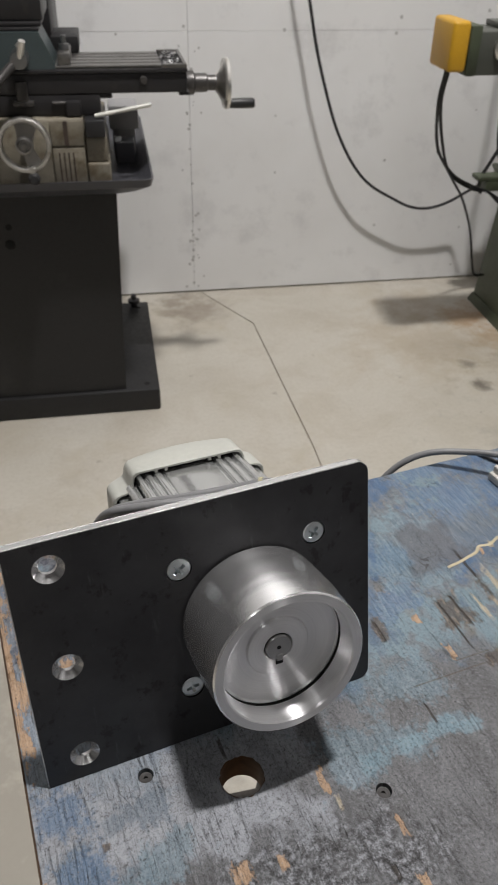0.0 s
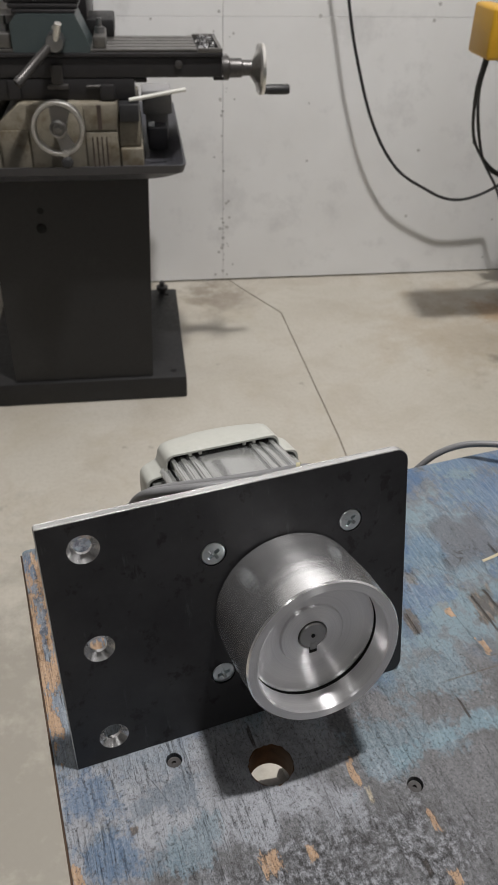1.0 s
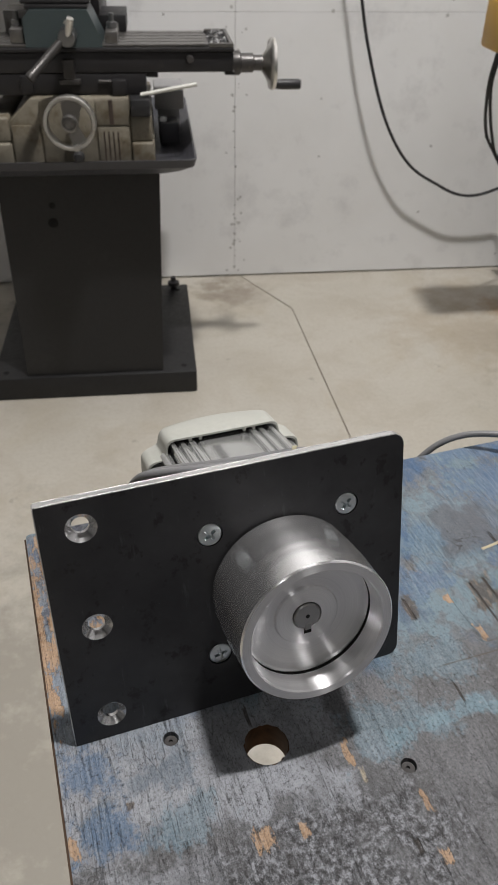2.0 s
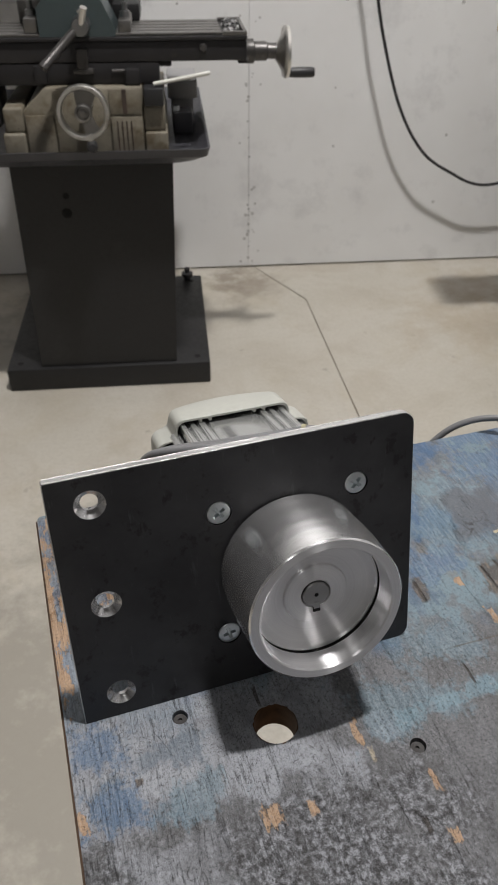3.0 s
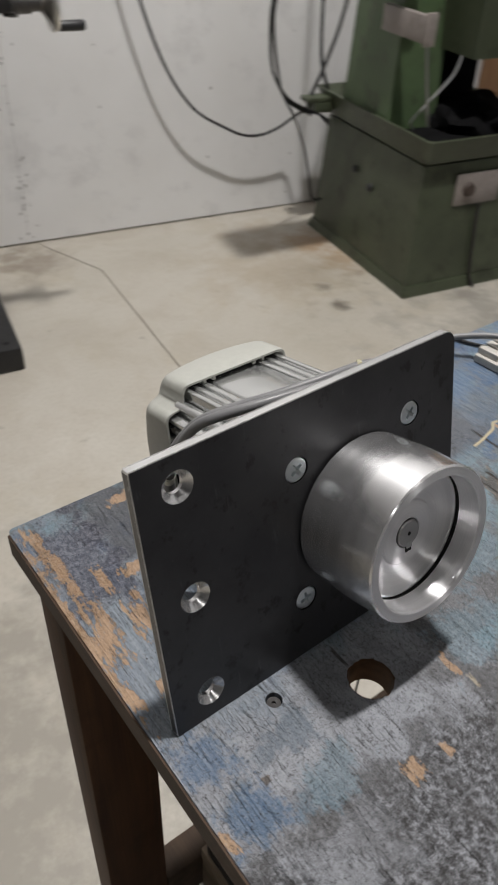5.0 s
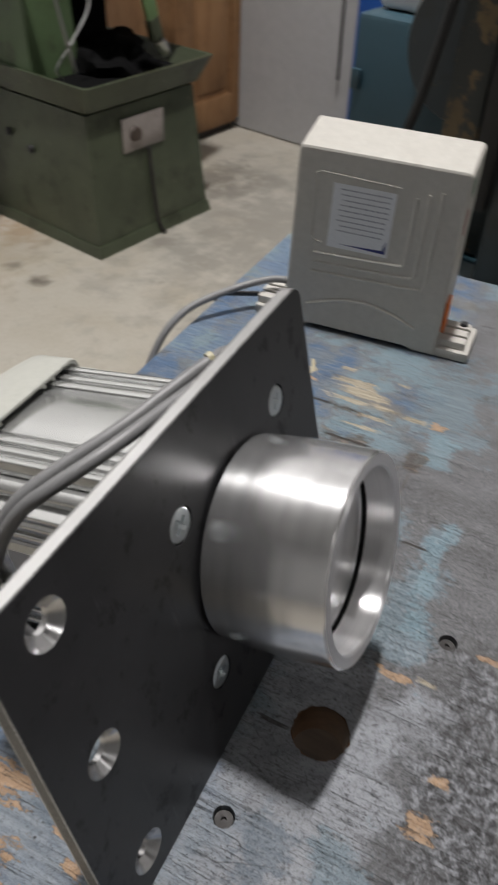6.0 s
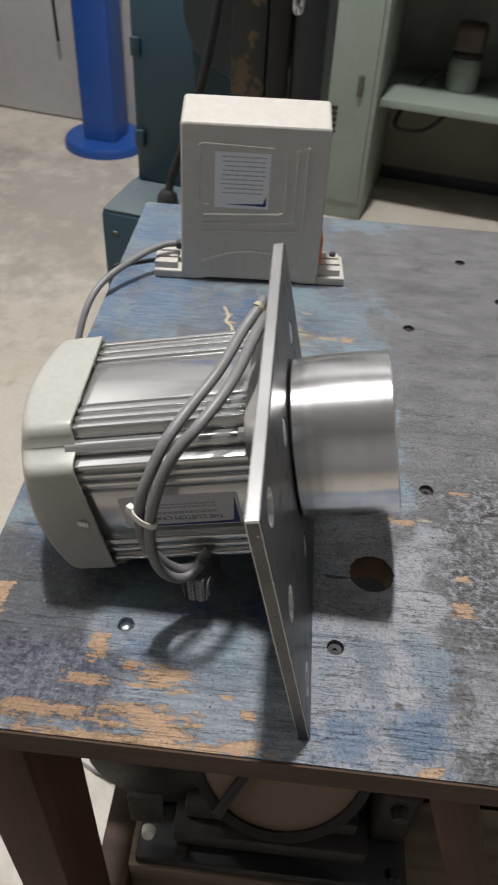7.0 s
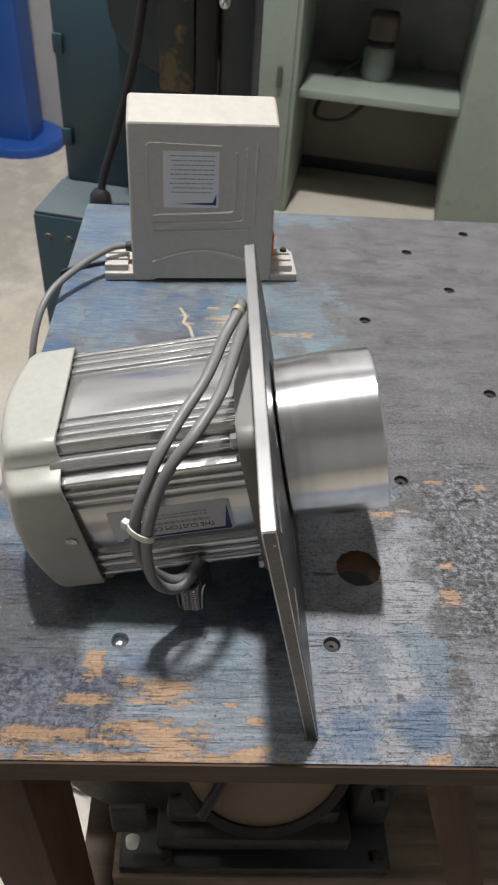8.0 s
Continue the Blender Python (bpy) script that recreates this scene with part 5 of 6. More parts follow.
    part("table_stop", lathe([(0.0, 0.010), (0.007, 0.009), (0.009, 0.006), (0.009, 0.0)], 16, turned((0, -1, 0))), MILLSTEEL, mill, "grey table stop", pose(0.160, 1.6918, 0.903))
    for k in range(5):
        part("table_rail", boxes(((-0.75, 1.694 + 0.041 * k, 0.9277), (0.205, 1.722 + 0.041 * k, 0.9345), 0.002)), IRONTOP, mill, "ground iron table strip")
    part("table_end", boxes(((0.206, 1.688, 0.9277), (0.263, 1.696, 0.937), 0.002), ((0.254, 1.6965, 0.9277), (0.263, 1.8915, 0.937), 0.002), ((0.206, 1.892, 0.9277), (0.263, 1.899, 0.937), 0.002)), IRONTOP, mill)
    rnd = random.Random(2)
    chips = bmesh.new()
    for k in range(60):
        add_box(chips, (-0.006, -0.0016, -0.001), (0.006, 0.0016, 0.001), 0, 1, Matrix.Translation((rnd.uniform(0.212, 0.25), rnd.uniform(1.71, 1.88), rnd.uniform(0.930, 0.936))) @ pose(0, 0, 0, rnd.uniform(-30, 30), rnd.uniform(-30, 30), rnd.uniform(0, 360)))
    tagged(solid("metal_swarf", chips, STEEL, ROOM.copy(), "bright metal shavings in the table's end pocket", "swarf"), kind="stuff")
    # screw bearing, collar and end handwheel
    spindle = lathe([(0.0, 0.0), (0.026, 0.0), (0.028, 0.006), (0.028, 0.022), (0.022, 0.026), (0.022, 0.055), (0.018, 0.058), (0.018, 0.09), (0.0, 0.09)], 24)
    part("screw_bearing", spindle, MILLSTEEL, mill, "worn steel bearing collar", Matrix.Translation((0.2655, 1.795, 0.876)) @ turned((1, 0, 0)))
    disc = lathe([(0.0, -0.016), (0.016, -0.016), (0.024, -0.010), (0.050, 0.006), (0.056, 0.004), (0.060, 0.010), (0.058, 0.018), (0.050, 0.016), (0.022, 0.002), (0.016, 0.008), (0.0, 0.008)], 40)
    wheel_at = Matrix.Translation((0.358, 1.795, 0.873)) @ turned((1, 0, 0))
    wheel = part("table_handwheel", disc, HANDWHEEL, mill, "dished steel handwheel", wheel_at)
    # the crank stands at the wheel's lowest point
    CRANK = wheel_at.inverted() @ Matrix.Translation((0.366, 1.795, 0.826)) @ turned((1, 0, 0))
    grip = lathe([(0.006, 0.0), (0.006, 0.012), (0.011, 0.014), (0.0125, 0.03), (0.0125, 0.072), (0.010, 0.078), (0.0, 0.079)], 16)
    part("crank_handle", grip, BLACK, wheel, "black crank handle", CRANK)
    # teal slide housing on the table
    head = [(-0.086, 0.0), (0.086, 0.0), (0.086, 0.014), (0.058, 0.076), (-0.070, 0.076), (-0.086, 0.058)]
    part("cross_slide", bevelled(prism(head, 0.0, 0.14), 0.004), MILLTEAL, mill, "dull teal slide housing", Matrix.Translation((-0.125, 1.83, 0.928)) @ pose(0, 0, 0, 90))
    for lo, hi in (((-0.245, 1.70, 0.9347), (-0.214, 1.83, 0.965)), ((-0.032, 1.70, 0.9347), (-0.004, 1.83, 0.960)), ((-0.275, 1.84, 0.9347), (-0.215, 1.94, 0.985))):
        part("clamp_plate", boxes((lo, hi, 0.003)), IRONTOP, mill, "worn steel clamp plate")
    part("slide_block", boxes(((-0.052, 1.86, 0.9347), (0.014, 2.02, 0.973), 0.004)), MILLBLACK, mill, "dark block behind the slide")
    for u in (-0.232, -0.017):
        part("clamp_stud", lathe([(0.012, 0.0), (0.012, 0.012), (0.006, 0.013), (0.006, 0.03), (0.0, 0.031)], 12), DARKSTEEL, mill, "clamp stud", pose(u, 1.75, 0.9605 if u > -0.1 else 0.9655))
    part("top_slide", boxes(((-0.205, 1.70, 1.0045), (-0.066, 1.83, 1.012), 0.002), ((-0.214, 1.71, 1.0125), (-0.060, 1.84, 1.022), 0.003), ((-0.222, 1.72, 1.0225), (-0.056, 1.95, 1.10), 0.004), ((-0.222, 1.72, 1.1005), (-0.056, 1.98, 1.42), 0.01)), MILLGREY, mill, "dark upper slide")
    part("ram_column", boxes(((-0.25, 2.03, 0.70), (-0.052, 2.35, 1.75), 0.02)), MILLGREY, mill, "dark column behind the table")
    lever = bmesh.new()
    lever_line = [Vector((-0.118, 1.650, 0.955)), Vector((-0.201, 1.600, 0.880))]
    lathe([(0.0, 0.0), (0.0085, 0.0), (0.0100, 0.03), (0.0095, 0.105), (0.0110, 0.108), (0.0110, 0.122), (0.0, 0.125)], 16, Matrix.Translation(lever_line[0]) @ turned(lever_line[1] - lever_line[0]), lever)
    part("lever", lever, MILLSTEEL, mill, "worn steel clamp lever")
    part("lever_boss", lathe([(0.0, 0.03), (0.018, 0.028), (0.020, 0.02), (0.020, -0.03)], 20), DARKSTEEL, mill, "lever boss", Matrix.Translation((-0.113, 1.665, 0.955)) @ turned((0, -1, 0)))
    part("lever_tip", tube([(-0.112, 1.645, 0.955), (-0.100, 1.63, 0.995)], 0.008, 10, 2, None, False), HANDWHEEL, mill, "short lever arm")
    part("lever_wing", boxes(((-0.004, -0.004, 0.0), (0.004, 0.004, 0.022), 0.002)), HANDWHEEL, mill, "small bright wing", Matrix.Translation((-0.100, 1.64, 0.972)) @ pose(0, 0, 0, 0, -40, 0))
    part("stop_block", boxes(((0.016, 1.645, 0.7865), (0.062, 1.715, 0.8255), 0.004)), BLACK, mill, "black stop block")
    solid("steel_box", boxes(((0.072, 1.90, 0.745), (0.150, 2.05, 0.792), 0.004), ((0.080, 1.93, 0.6705), (0.140, 2.04, 0.7445), 0.003)), BOXGREY, ROOM.copy(), "grey steel box standing in the chip tray", "box")
    solid("steel_block", boxes(((0.082, 1.84, 0.6705), (0.134, 1.90, 0.726), 0.005)), TRAYGREY, ROOM.copy(), "slate grey steel block in the chip tray", "block")
    solid("steel_nut", lathe([(0.005, 0.0), (0.011, 0.0), (0.011, 0.012), (0.005, 0.012)], 6, None, None, True), ZINC, ROOM @ pose(0.090, 1.86, 0.7262), "bright steel nut lying on the grey block", "nut")
    solid("white_rod", tube([(0.040, 1.662, 0.832), (0.174, 1.682, 0.8505)], 0.0048, 12, 2, None, False), NYLON, ROOM.copy(), "white plastic rod lying on the stop block", "rod")


build_mill()

# ---- the green machine ----


def build_green_machine():
    g = thing("green_machine", ROOM.copy(), "green cast machine tool with an oily sump tray", "machine tool")
    foot = tapered((1.385, 1.620, 1.908, 2.285), (1.393, 1.629, 1.904, 2.270), 0.0, 0.035)
    body = part("pedestal", bevelled(tapered((1.398, 1.636, 1.902, 2.264), (1.415, 1.66, 1.865, 2.24), 0.0355, 0.42), 0.02, 3), GREEN, g, "green painted pedestal with a rounded corner")
    part("foot", bevelled(foot, 0.005), GREEN, g)
    def rect(u0, v0, u1, v1, z):
        return [(x, y, z) for x, y in rounded(u0, v0, u1, v1, (0.02,) * 4, 4)]
    sections = [rect(1.425, 1.67, 1.855, 2.23, 0.4205), rect(1.405, 1.645, 1.885, 2.255, 0.432), rect(1.385, 1.615, 1.925, 2.31, 0.505), rect(1.397, 1.627, 1.913, 2.298, 0.505), rect(1.42, 1.66, 1.87, 2.24, 0.45), rect(1.43, 1.67, 1.86, 2.23, 0.447)]
    part("sump_tray", loft(sections), GREEN, g, "green sump tray with flared sides")
    part("sump", boxes(((1.432, 1.68, 0.4475), (1.858, 2.225, 0.470), 0.004)), SLUDGE, g, "black oily sump")
    heap = bmesh.new()
    bmesh.ops.create_icosphere(heap, subdivisions=4, radius=1.0)
    for v in heap.verts:
        lump = 1.0 + 0.35 * noise.noise(v.co * 1.7) + 0.16 * noise.noise(v.co * 4.5 + Vector((3, 1, 7)))
        v.co = Vector((1.70 + 0.135 * v.co.x * lump, 1.87 + 0.145 * v.co.y * lump, max(0.4705, 0.475 + 0.085 * v.co.z * lump)))
    part("sludge_mound", heap, SLUDGE, g, "black oily mound")
    col = tapered((1.40, 1.86, 1.58, 2.14), (1.42, 1.88, 1.56, 2.10), 0.4705, 1.25)
    part("column", bevelled(col, 0.015, 3), COLUMNGREEN, g, "green column")
    part("arm", bevelled(tapered((1.56, 1.70, 1.90, 2.0), (1.54, 1.68, 2.05, 2.0), 0.700, 0.95), 0.02, 3), GREEN, g, "green overhanging arm")
    part("rear_frame", boxes(((1.565, 2.02, 0.47), (1.86, 2.18, 0.95), 0.02)), SLUDGE, g, "dark machine frame")
    part("lever", boxes(((-0.022, -0.008, 0.0), (0.022, 0.008, 0.155), 0.004)), LIMEGREEN, g, "light green flat lever arm", Matrix.Translation((1.712, 1.672, 0.628)) @ pose(0, 0, 0, 4, -20, 0))
    part("lever_socket", boxes(((-0.02, -0.014, -0.07), (0.02, 0.014, 0.0), 0.006)), GREEN, g, "green lever socket", Matrix.Translation((1.712, 1.676, 0.630)) @ pose(0, 0, 0, 4, -20, 0))
    part("lever_tip", lathe([(0.0, -0.035), (0.016, -0.03), (0.020, 0.0), (0.018, 0.02)], 16), HANDWHEEL, g, "bare steel lever tip", Matrix.Translation((1.752, 1.680, 0.548)) @ pose(0, 0, 0, 0, -35, 0))
    part("rod", tube([(1.380, 1.70, 0.76), (1.400, 1.70, 0.66), (1.432, 1.70, 0.525)], 0.005, 8, 4), DARKSTEEL, g, "thin steel rod")
    part("hose", tube([(1.56, 1.76, 0.70), (1.53, 1.745, 0.655), (1.47, 1.74, 0.60), (1.40, 1.74, 0.535), (1.41, 1.74, 0.508)], 0.003, 8), DARKSTEEL, g)
    part("gauge_plate", boxes(((1.362, 1.690, 0.745), (1.400, 1.70, 0.83), 0.003), ((1.37, 1.7005, 0.75), (1.395, 1.92, 0.82), 0.003), ((1.395, 1.87, 0.76), (1.43, 1.92, 0.81), 0.003)), DIRTYPLATE, g, "pale plate on a bracket")
    plate = part("data_plate", boxes(((1.540, 1.6395, 0.285), (1.715, 1.6455, 0.385), 0.002)), DIRTYPLATE, g, "worn metal data plate", Matrix.Translation((0, 0.006, 0)))
    part("switch", lathe([(0.0, 0.012), (0.019, 0.010), (0.023, 0.0)], 20, turned((0, -1, 0))), GRIMEBROWN, plate, "grimy brown rotary switch", pose(1.590, 1.6395, 0.335))
    part("conduit", tube([(1.640, 1.6405, 0.284), (1.642, 1.635, 0.20), (1.646, 1.628, 0.10), (1.650, 1.621, 0.045), (1.654, 1.612, 0.020), (1.662, 1.604, 0.006)], 0.0055, 10), UNDERIRON, g, "dark cable running down from the data plate")
    knob = link_mesh("knob", lathe([(0.0, 0.012), (0.011, 0.010), (0.013, 0.0)], 16, turned((-1, 0, 0))), BLACK)
    shared("knob", knob, g, pose(1.406, 2.02, 0.30))
    shared("knob", knob, g, pose(1.406, 1.92, 0.27))
    part("bracket", boxes(((1.30, 2.20, 0.475), (1.40, 2.26, 0.49), 0.003), ((1.33, 2.20, 0.44), (1.40, 2.25, 0.4745), 0.003)), GREEN, g, "small side bracket")
    # long table with a yellow end box
    part("table", boxes(((1.035, 1.80, 0.880), (1.42, 1.94, 0.985), 0.006)), GUNGREY, g, "grey machine table end")
    part("table_top", boxes(((1.10, 1.82, 0.9855), (1.42, 1.93, 1.0), 0.004)), GUNGREY, g)
    part("dial", lathe([(0.0, 0.02), (0.022, 0.018), (0.030, 0.010), (0.030, 0.0)], 28, turned((0, -1, 0))), HANDWHEEL, g, "bright dial", pose(1.105, 1.7995, 0.945))
    part("gearbox_plate", boxes(((1.003, 1.79, 0.880), (1.0345, 1.95, 1.00), 0.006)), GREEN, g, "green gearbox plate")
    part("end_cover", boxes(((0.953, 1.79, 0.890), (1.0025, 1.93, 1.010), 0.010, 3)), YELLOW, g, "yellow plastic end cover")
    for k, shift in enumerate((0.0, 0.008)):
        part("cable", tube([(0.957 + shift, 1.81, 0.893), (0.962 + shift, 1.84, 0.80), (1.02 + 2 * shift, 1.93, 0.66), (1.14 - shift, 2.06, 0.545), (1.26, 2.16, 0.475 - 0.01 * k), (1.34, 2.2, 0.44), (1.40, 2.22, 0.405 - 0.012 * k)], 0.0045, 8), CABLEBLACK, g)
    part("cable", tube([(1.02, 1.93, 0.655), (1.14, 2.06, 0.53), (1.22, 2.13, 0.44), (1.29, 2.18, 0.32), (1.33, 2.2, 0.2), (1.36, 2.22, 0.13), (1.402, 2.23, 0.12)], 0.0040, 8), CABLEBLACK, g)
    part("supply_cable", tube([(0.645, 2.392, 1.404), (0.68, 2.392, 1.169), (0.721, 2.392, 0.992), (0.767, 2.392, 0.811), (0.849, 2.392, 0.592), (0.953, 2.392, 0.441), (1.082, 2.392, 0.36), (1.153, 2.392, 0.33), (1.219, 2.392, 0.325), (1.284, 2.384, 0.346), (1.335, 2.367, 0.383), (1.36, 2.3, 0.435), (1.395, 2.26, 0.465)], 0.0052, 10), CABLEBLACK, g, "black supply cable in a long loop")
    part("hose_drop", tube([(1.36, 2.27, 1.30), (1.365, 2.27, 0.9), (1.37, 2.26, 0.62), (1.40, 2.245, 0.50)], 0.006, 8), CABLEBLACK, g)
    part("hose_drop", tube([(1.46, 2.22, 0.95), (1.42, 2.23, 0.72), (1.37, 2.24, 0.57), (1.33, 2.25, 0.47), (1.34, 2.25, 0.42)], 0.006, 8), CABLEBLACK, g)


build_green_machine()


def build_wood_cabinet():
    c = thing("wooden_cabinet", ROOM.copy(), "brown wooden cabinet with a panelled door in the corner", "cabinet")
    part("carcass", boxes(((2.235, 2.105, 0.03), (2.635, 2.45, 1.25), 0.004)), CABINETWOOD, c)
    door = part("door", boxes(((2.245, 2.0995, 0.05), (2.632, 2.104, 1.23), 0.001, 1)), CABINETWOOD, c)
    for u0, u1 in ((2.245, 2.345), (2.582, 2.632)):
        part("stile", boxes(((u0, 2.088, 0.05), (u1, 2.0993, 1.23), 0.003)), CABINETWOOD, door)
    for z0, z1 in ((0.05, 0.16), (0.56, 0.68), (1.14, 1.23)):
        part("rail", boxes(((2.3455, 2.088, z0), (2.5815, 2.0993, z1), 0.003)), CABINETWOOD, door)
    for z0, z1 in ((0.161, 0.559), (0.681, 1.139)):
        part("door_panel", boxes(((2.37, 2.093, z0 + 0.025), (2.557, 2.0993, z1 - 0.025), 0.004)), CABINETWOOD, door, "darker raised panel")
    part("plinth", boxes(((2.25, 2.12, 0.0), (2.62, 2.44, 0.0295))), SEALANT, c)


build_wood_cabinet()


def build_blue_post():
    p = thing("blue_post", ROOM @ pose(2.475, 1.350, 0), "bright blue steel post on a round foot", "post")
    part("foot", lathe([(0.0, 0.0), (0.158, 0.0), (0.158, 0.020), (0.150, 0.032), (0.0, 0.032)], 48), BLUE, p)
    part("post", prism(rounded(-0.062, -0.066, 0.062, 0.066, (0.012,) * 4, 4), 0.0325, 1.9), BLUE, p)
    cord = solid("hanging_cord", tube([(2.60, 1.60, 1.3), (2.61, 1.595, 0.7), (2.615, 1.59, 0.30)], 0.006, 8), CABLEBLACK, ROOM.copy(), "dark cord hanging along the wall", "cord")


build_blue_post()

# ---- the teal machine beyond the bench ----


def build_teal_machine():
    t = thing("teal_machine", ROOM.copy(), "teal belt-driven machine with a hinged guard on a heavy base", "machine tool")
    part("base", boxes(((0.850, 0.215, 0.0), (1.05, 0.545, 0.612), 0.006), ((1.045, 0.335, 0.0), (1.365, 0.543, 0.6115), 0.006)), TEAL, t, "teal base block")
    part("base_top", boxes(((0.853, 0.218, 0.6122), (0.9745, 0.542, 0.6165), 0.001)), TEALTOP, t, "worn pale teal top of the base")
    bolt = link_mesh("bolt", lathe([(0.0, 0.003), (0.006, 0.0026), (0.007, 0.0)], 12, turned((-1, 0, 0))), GUNGREY)
    for v, z in ((0.522, 0.575), (0.487, 0.575)):
        shared("bolt", bolt, t, pose(0.850, v, z))
    part("guard", boxes(((0.975, 0.345, 0.6125), (1.36, 0.534, 0.915), 0.008)), TEAL, t, "teal sheet guard box")
    hinge = link_mesh("hinge", boxes(((-0.006, -0.008, -0.014), (0.0, 0.008, 0.014), 0.002)), TEAL)
    for z in (0.69, 0.83):
        shared("hinge", hinge, t, pose(0.9748, 0.524, z))
    part("belt_guard", lathe([(0.0, 0.02), (0.088, 0.02), (0.093, 0.012), (0.093, -0.02), (0.0, -0.02)], 48), SLATE, t, "round dark belt guard", Matrix.Translation((0.954, 0.340, 0.905)) @ turned((-1, 0, 0)))
    part("casting", boxes(((1.0, 0.285, 0.6125), (1.048, 0.3445, 1.7), 0.010)), WORNYELLOW, t, "worn yellow and black casting")
    part("worn_plate", boxes(((0.918, 0.300, 0.80), (0.931, 0.352, 1.25), 0.004)), WORNYELLOW, t, "worn yellow arm")
    part("belt", boxes(((0.915, 0.268, 0.72), (0.931, 0.298, 1.7), 0.004)), BELT, t, "black drive belt")
    part("rear_column", boxes(((0.925, 0.216, 0.6125), (0.985, 0.2675, 1.7), 0.008)), SLATE, t, "slate blue column")
    part("strap", tube([(0.905, 0.265, 1.6), (0.905, 0.262, 1.0), (0.90, 0.255, 0.93), (0.905, 0.248, 1.0), (0.905, 0.245, 1.6)], 0.004, 8), STEEL, t, "bright hanging wire")
    pack = thing("paper_packet", ROOM @ pose(1.08, 0.465, 0.9155), "white packet with blue and red stripes on the teal guard", "packet")
    part("wrapper", boxes(((-0.07, -0.06, 0.0), (0.07, 0.06, 0.05), 0.012, 3)), WHITEPAPER, pack)
    part("stripe", boxes(((-0.0712, -0.05, 0.028), (-0.0702, 0.05, 0.036))), BLUEINK, pack, "blue stripe")
    part("stripe", boxes(((-0.0712, -0.05, 0.020), (-0.0702, 0.05, 0.024))), ORANGE, pack, "red stripe")
    plug = thing("plug_lead", ROOM.copy(), "black power lead ending in a plug on the teal base", "cable")
    part("lead", tube([(0.90, 0.335, 1.6), (0.90, 0.345, 1.1), (0.905, 0.375, 0.88), (0.905, 0.415, 0.74), (0.90, 0.440, 0.665), (0.893, 0.443, 0.640)], 0.0065, 10), CABLEBLACK, plug)
    part("plug", lathe([(0.0, 0.0), (0.016, 0.0), (0.018, 0.006), (0.016, 0.022), (0.009, 0.030), (0.0, 0.032)], 20), BLACK, plug, "black plug", pose(0.893, 0.445, 0.6168))


build_teal_machine()


def build_pale_stand():
    s = thing("machine_stand", ROOM.copy(), "pale green steel machine stand with two pedestals and an open shelf", "machine stand")
    for v0, v1 in ((0.305, 0.66), (-0.62, -0.19)):
        part("pedestal", boxes(((2.215, v0, 0.0 if v0 > 0 else 0.0305), (2.60, v1, 0.95), 0.006)), PALEGREEN, s)
    part("shelf", boxes(((2.26, -0.1895, 0.36), (2.60, 0.3045, 0.385), 0.003)), PALEGREEN, s, "pale green shelf")
    part("back_panel", boxes(((2.601, -0.62, 0.385), (2.615, 0.66, 0.95))), GRIME, s, "murky grey back panel")
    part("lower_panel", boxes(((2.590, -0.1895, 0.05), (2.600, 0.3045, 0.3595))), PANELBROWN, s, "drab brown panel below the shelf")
    part("plinth", boxes(((2.601, -0.62, 0.0), (2.612, 0.66, 0.05))), SLATE, s, "dark plinth strip")
    part("top", boxes(((2.18, -0.66, 0.951), (2.63, 0.70, 1.0), 0.006)), PALEGREEN, s)
    part("door", boxes(((2.207, 0.32, 0.06), (2.2145, 0.645, 0.93), 0.003)), PALEGREEN, s)
    part("handle", boxes(((2.195, 0.350, 0.40), (2.2065, 0.366, 0.46), 0.003)), GUNGREY, s, "grey door handle")
    for k in range(5):
        part("vent_slat", boxes(((2.2035, 0.42, 0.28 + 0.018 * k), (2.2068, 0.53, 0.290 + 0.018 * k), 0.001)), UNDERIRON, s)
    part("pilot_lamp", lathe([(0.0, 0.010), (0.008, 0.008), (0.010, 0.0)], 14, turned((-1, 0, 0))), ORANGE, s, "orange pilot lamp", pose(2.2068, 0.494, 0.591))
    for v in (-0.58, -0.23):
        part("levelling_foot", lathe([(0.0, 0.0), (0.022, 0.0), (0.022, 0.008), (0.009, 0.012), (0.009, 0.03)], 16), UNDERIRON, s, "dark levelling foot", pose(2.25, v, 0))
    pump = thing("coolant_pump", ROOM @ pose(2.46, 0.08, 0.3855), "grimy coolant pump on the stand's shelf", "pump")
    part("body", lathe([(0.0, 0.0), (0.048, 0.0), (0.052, 0.01), (0.050, 0.075), (0.036, 0.095), (0.0, 0.095)], 24), PALEGREEN, pump, "pale green pump body")
    part("collar", lathe([(0.0, 0.0955), (0.044, 0.0955), (0.046, 0.105), (0.040, 0.112), (0.0, 0.112)], 24), UNDERIRON, pump)
    part("head", boxes(((-0.045, -0.048, 0.1125), (0.045, 0.048, 0.190), 0.018, 3)), GRIMEBROWN, pump, "grimy brown pump head")
    part("hose", tube([(0.0, 0.045, 0.05), (-0.02, 0.10, 0.02), (-0.05, 0.14, -0.02), (-0.15, 0.17, -0.09), (-0.13, 0.08, -0.10), (-0.10, 0.0, -0.03)], 0.007, 8), CABLEBLACK, pump)


build_pale_stand()

# ---- on the bench's lower shelf ----


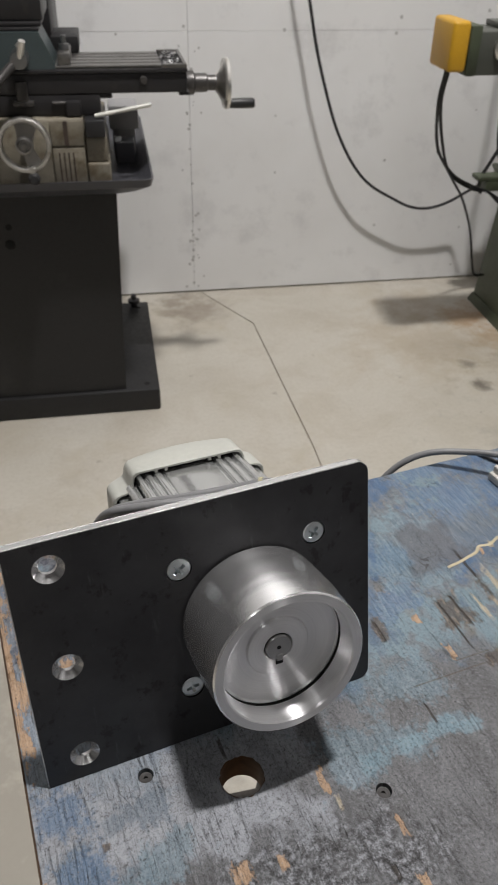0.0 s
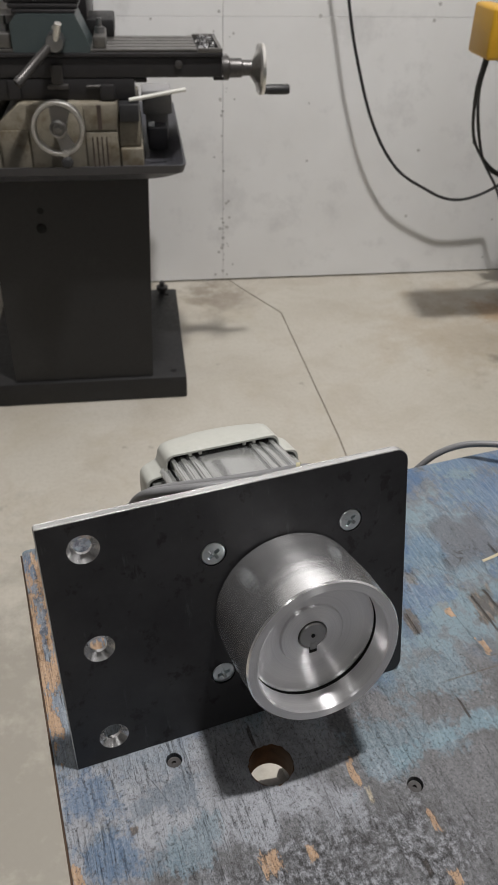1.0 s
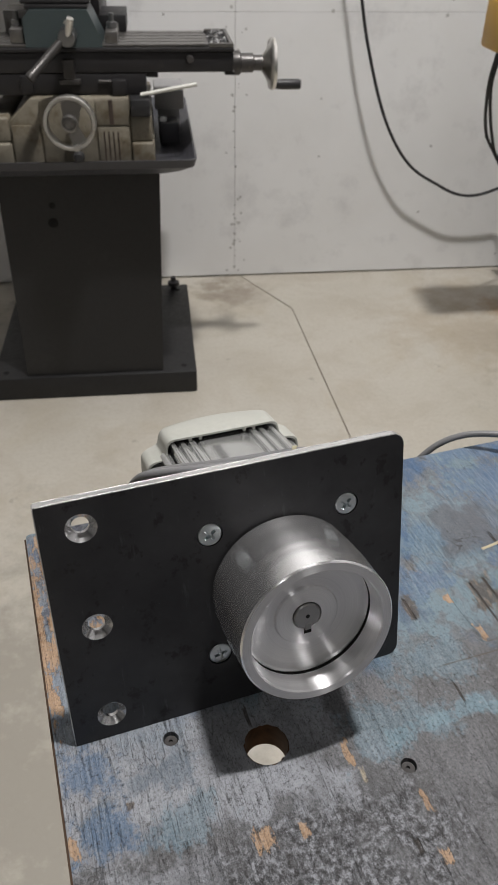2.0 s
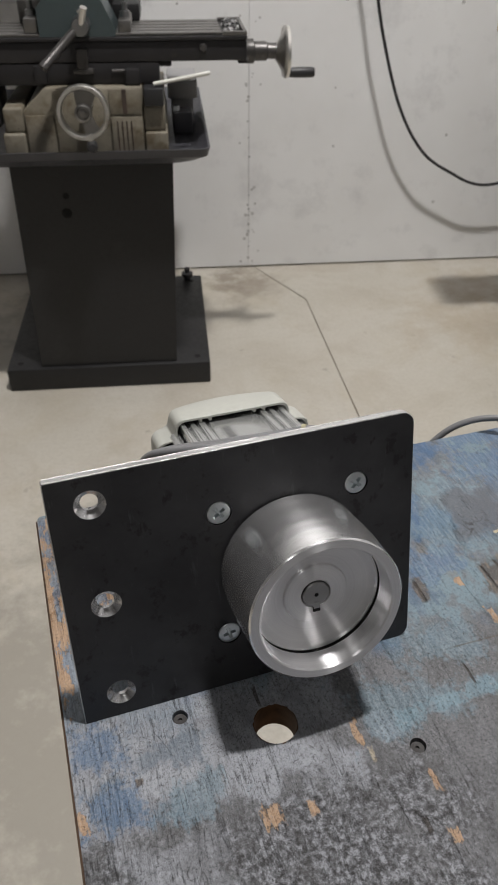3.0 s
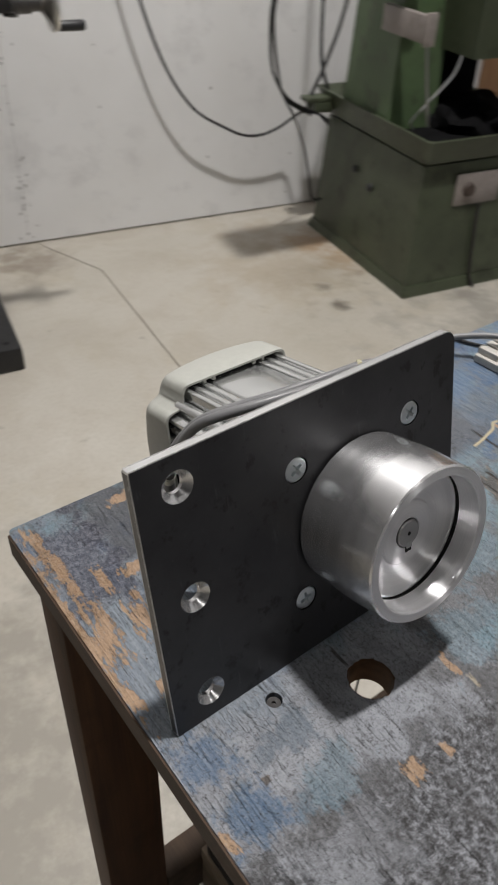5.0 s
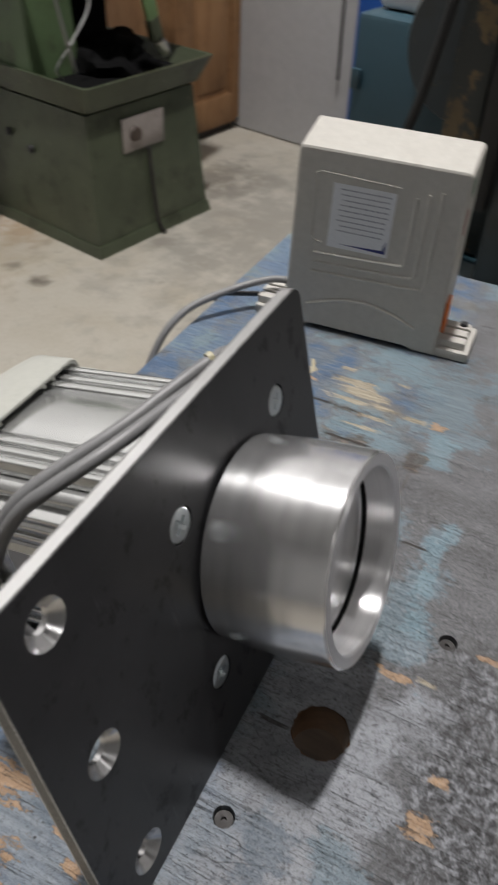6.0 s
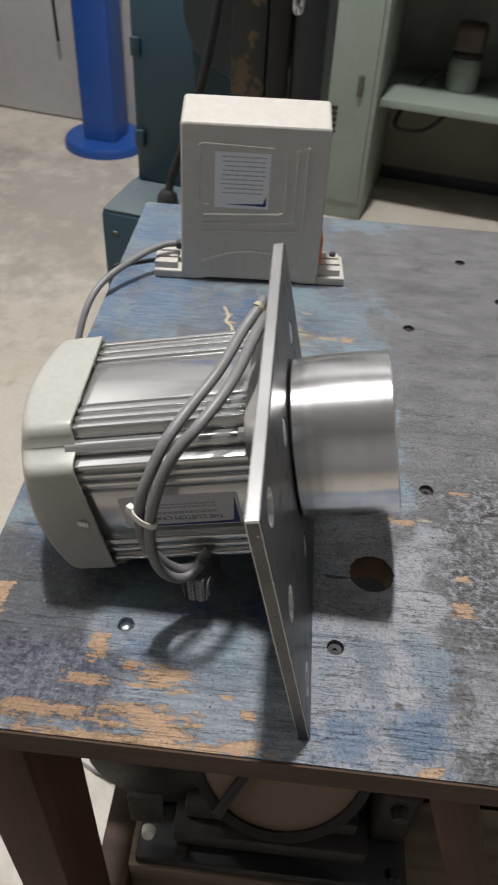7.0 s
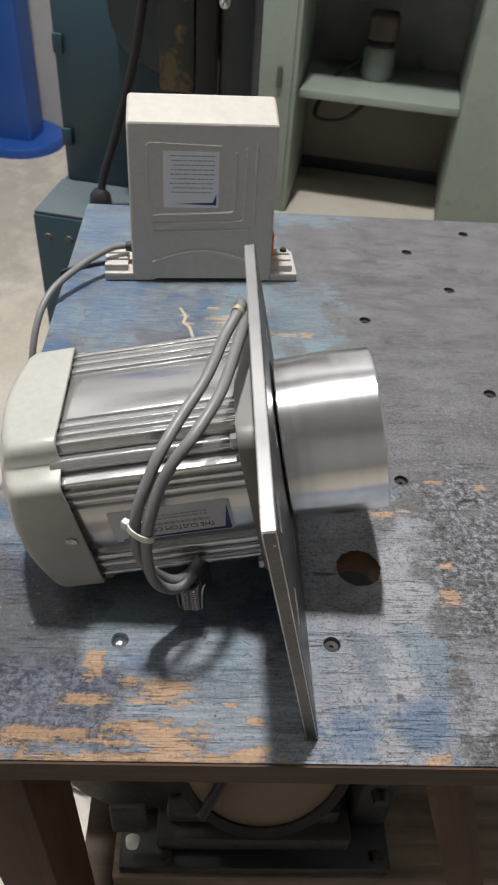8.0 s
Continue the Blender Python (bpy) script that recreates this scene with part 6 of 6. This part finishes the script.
def build_grinder():
    g = thing("bench_grinder", pose(0.17, 0.0, 0.2005), "dusty black bench machine with a beige disc, on the lower shelf", "machine")
    part("base_plate", boxes(((-0.049, -0.165, 0.0), (0.10, 0.155, 0.020), 0.004)), MILLBLACK, g, "black iron base plate")
    for y in (-0.15, 0.10):
        part("foot_bolt", lathe([(0.0, 0.009), (0.007, 0.008), (0.008, 0.0)], 6), UNDERIRON, g, "", pose(-0.036, y, 0.0202))
    part("side_housing", boxes(((0.0, -0.165, 0.0205), (0.09, -0.118, 0.150), 0.010, 3)), UNDERIRON, g, "dark side housing")
    part("side_knob", lathe([(0.0, 0.014), (0.008, 0.012), (0.010, 0.0)], 14, turned((-1, 0, 0))), BLACK, g, "black side knob", pose(-0.0005, -0.140, 0.12))
    part("motor_plate", boxes(((-0.030, 0.120, 0.075), (-0.022, 0.160, 0.140), 0.003)), UNDERIRON, g, "dusty plate on the motor")
    part("bed", boxes(((-0.03, -0.115, 0.0205), (0.10, 0.112, 0.055), 0.006), ((-0.012, -0.10, 0.0552), (0.10, 0.10, 0.088), 0.006)), UNDERIRON, g, "dusty black iron bed")
    disc = lathe([(0.0, 0.0), (0.092, 0.0), (0.092, 0.012), (0.098, 0.012), (0.098, -0.012), (0.0, -0.012)], 48)
    tilt = Matrix.Translation((0.02, -0.005, 0.185)) @ turned((-0.8, 0, 0.6))
    wheel = part("disc_rim", lathe([(0.092, 0.004), (0.102, 0.006), (0.104, -0.014), (0.0, -0.016), (0.0, -0.012), (0.092, -0.010)], 48, None, None, True), UNDERIRON, g, "black disc rim", tilt)
    part("disc_face", lathe([(0.0, 0.0), (0.0915, 0.0), (0.0915, -0.0095), (0.0, -0.0095)], 48), PEACH, wheel, "beige disc face")
    part("rest_bar", tube([(-0.015, 0.02, 0.006), (-0.035, -0.02, 0.006), (-0.066, -0.078, 0.006)], 0.006, 10, 4), BLACK, wheel, "black bar across the disc")
    drum = lathe([(0.0, -0.06), (0.075, -0.06), (0.080, -0.055), (0.080, -0.02), (0.070, -0.015), (0.070, 0.02), (0.060, 0.025), (0.0, 0.025)], 40)
    part("motor_drum", drum, UNDERIRON, g, "black ribbed motor drum", Matrix.Translation((0.04, 0.150, 0.09)) @ turned((-1, 0.15, 0)))
    part("knob", lathe([(0.0, 0.010), (0.0065, 0.009), (0.008, 0.0)], 18), NYLON, g, "pale knob", Matrix.Translation((-0.042, 0.135, 0.092)) @ turned((-1, 0, 0.4)))
    # case added so that the view down the bored hole stays dark
    can = thing("hole_darkening_case", pose(0.485, -0.13, 0.2005), "dark dusty metal case added to darken the view through the bench hole", "case")
    part("body", boxes(((-0.08, -0.07, 0.0), (0.10, 0.07, 0.17), 0.008)), UNDERIRON, can)
    part("lid", boxes(((-0.085, -0.075, 0.1705), (0.105, 0.075, 0.19), 0.006)), MILLBLACK, can)


build_grinder()
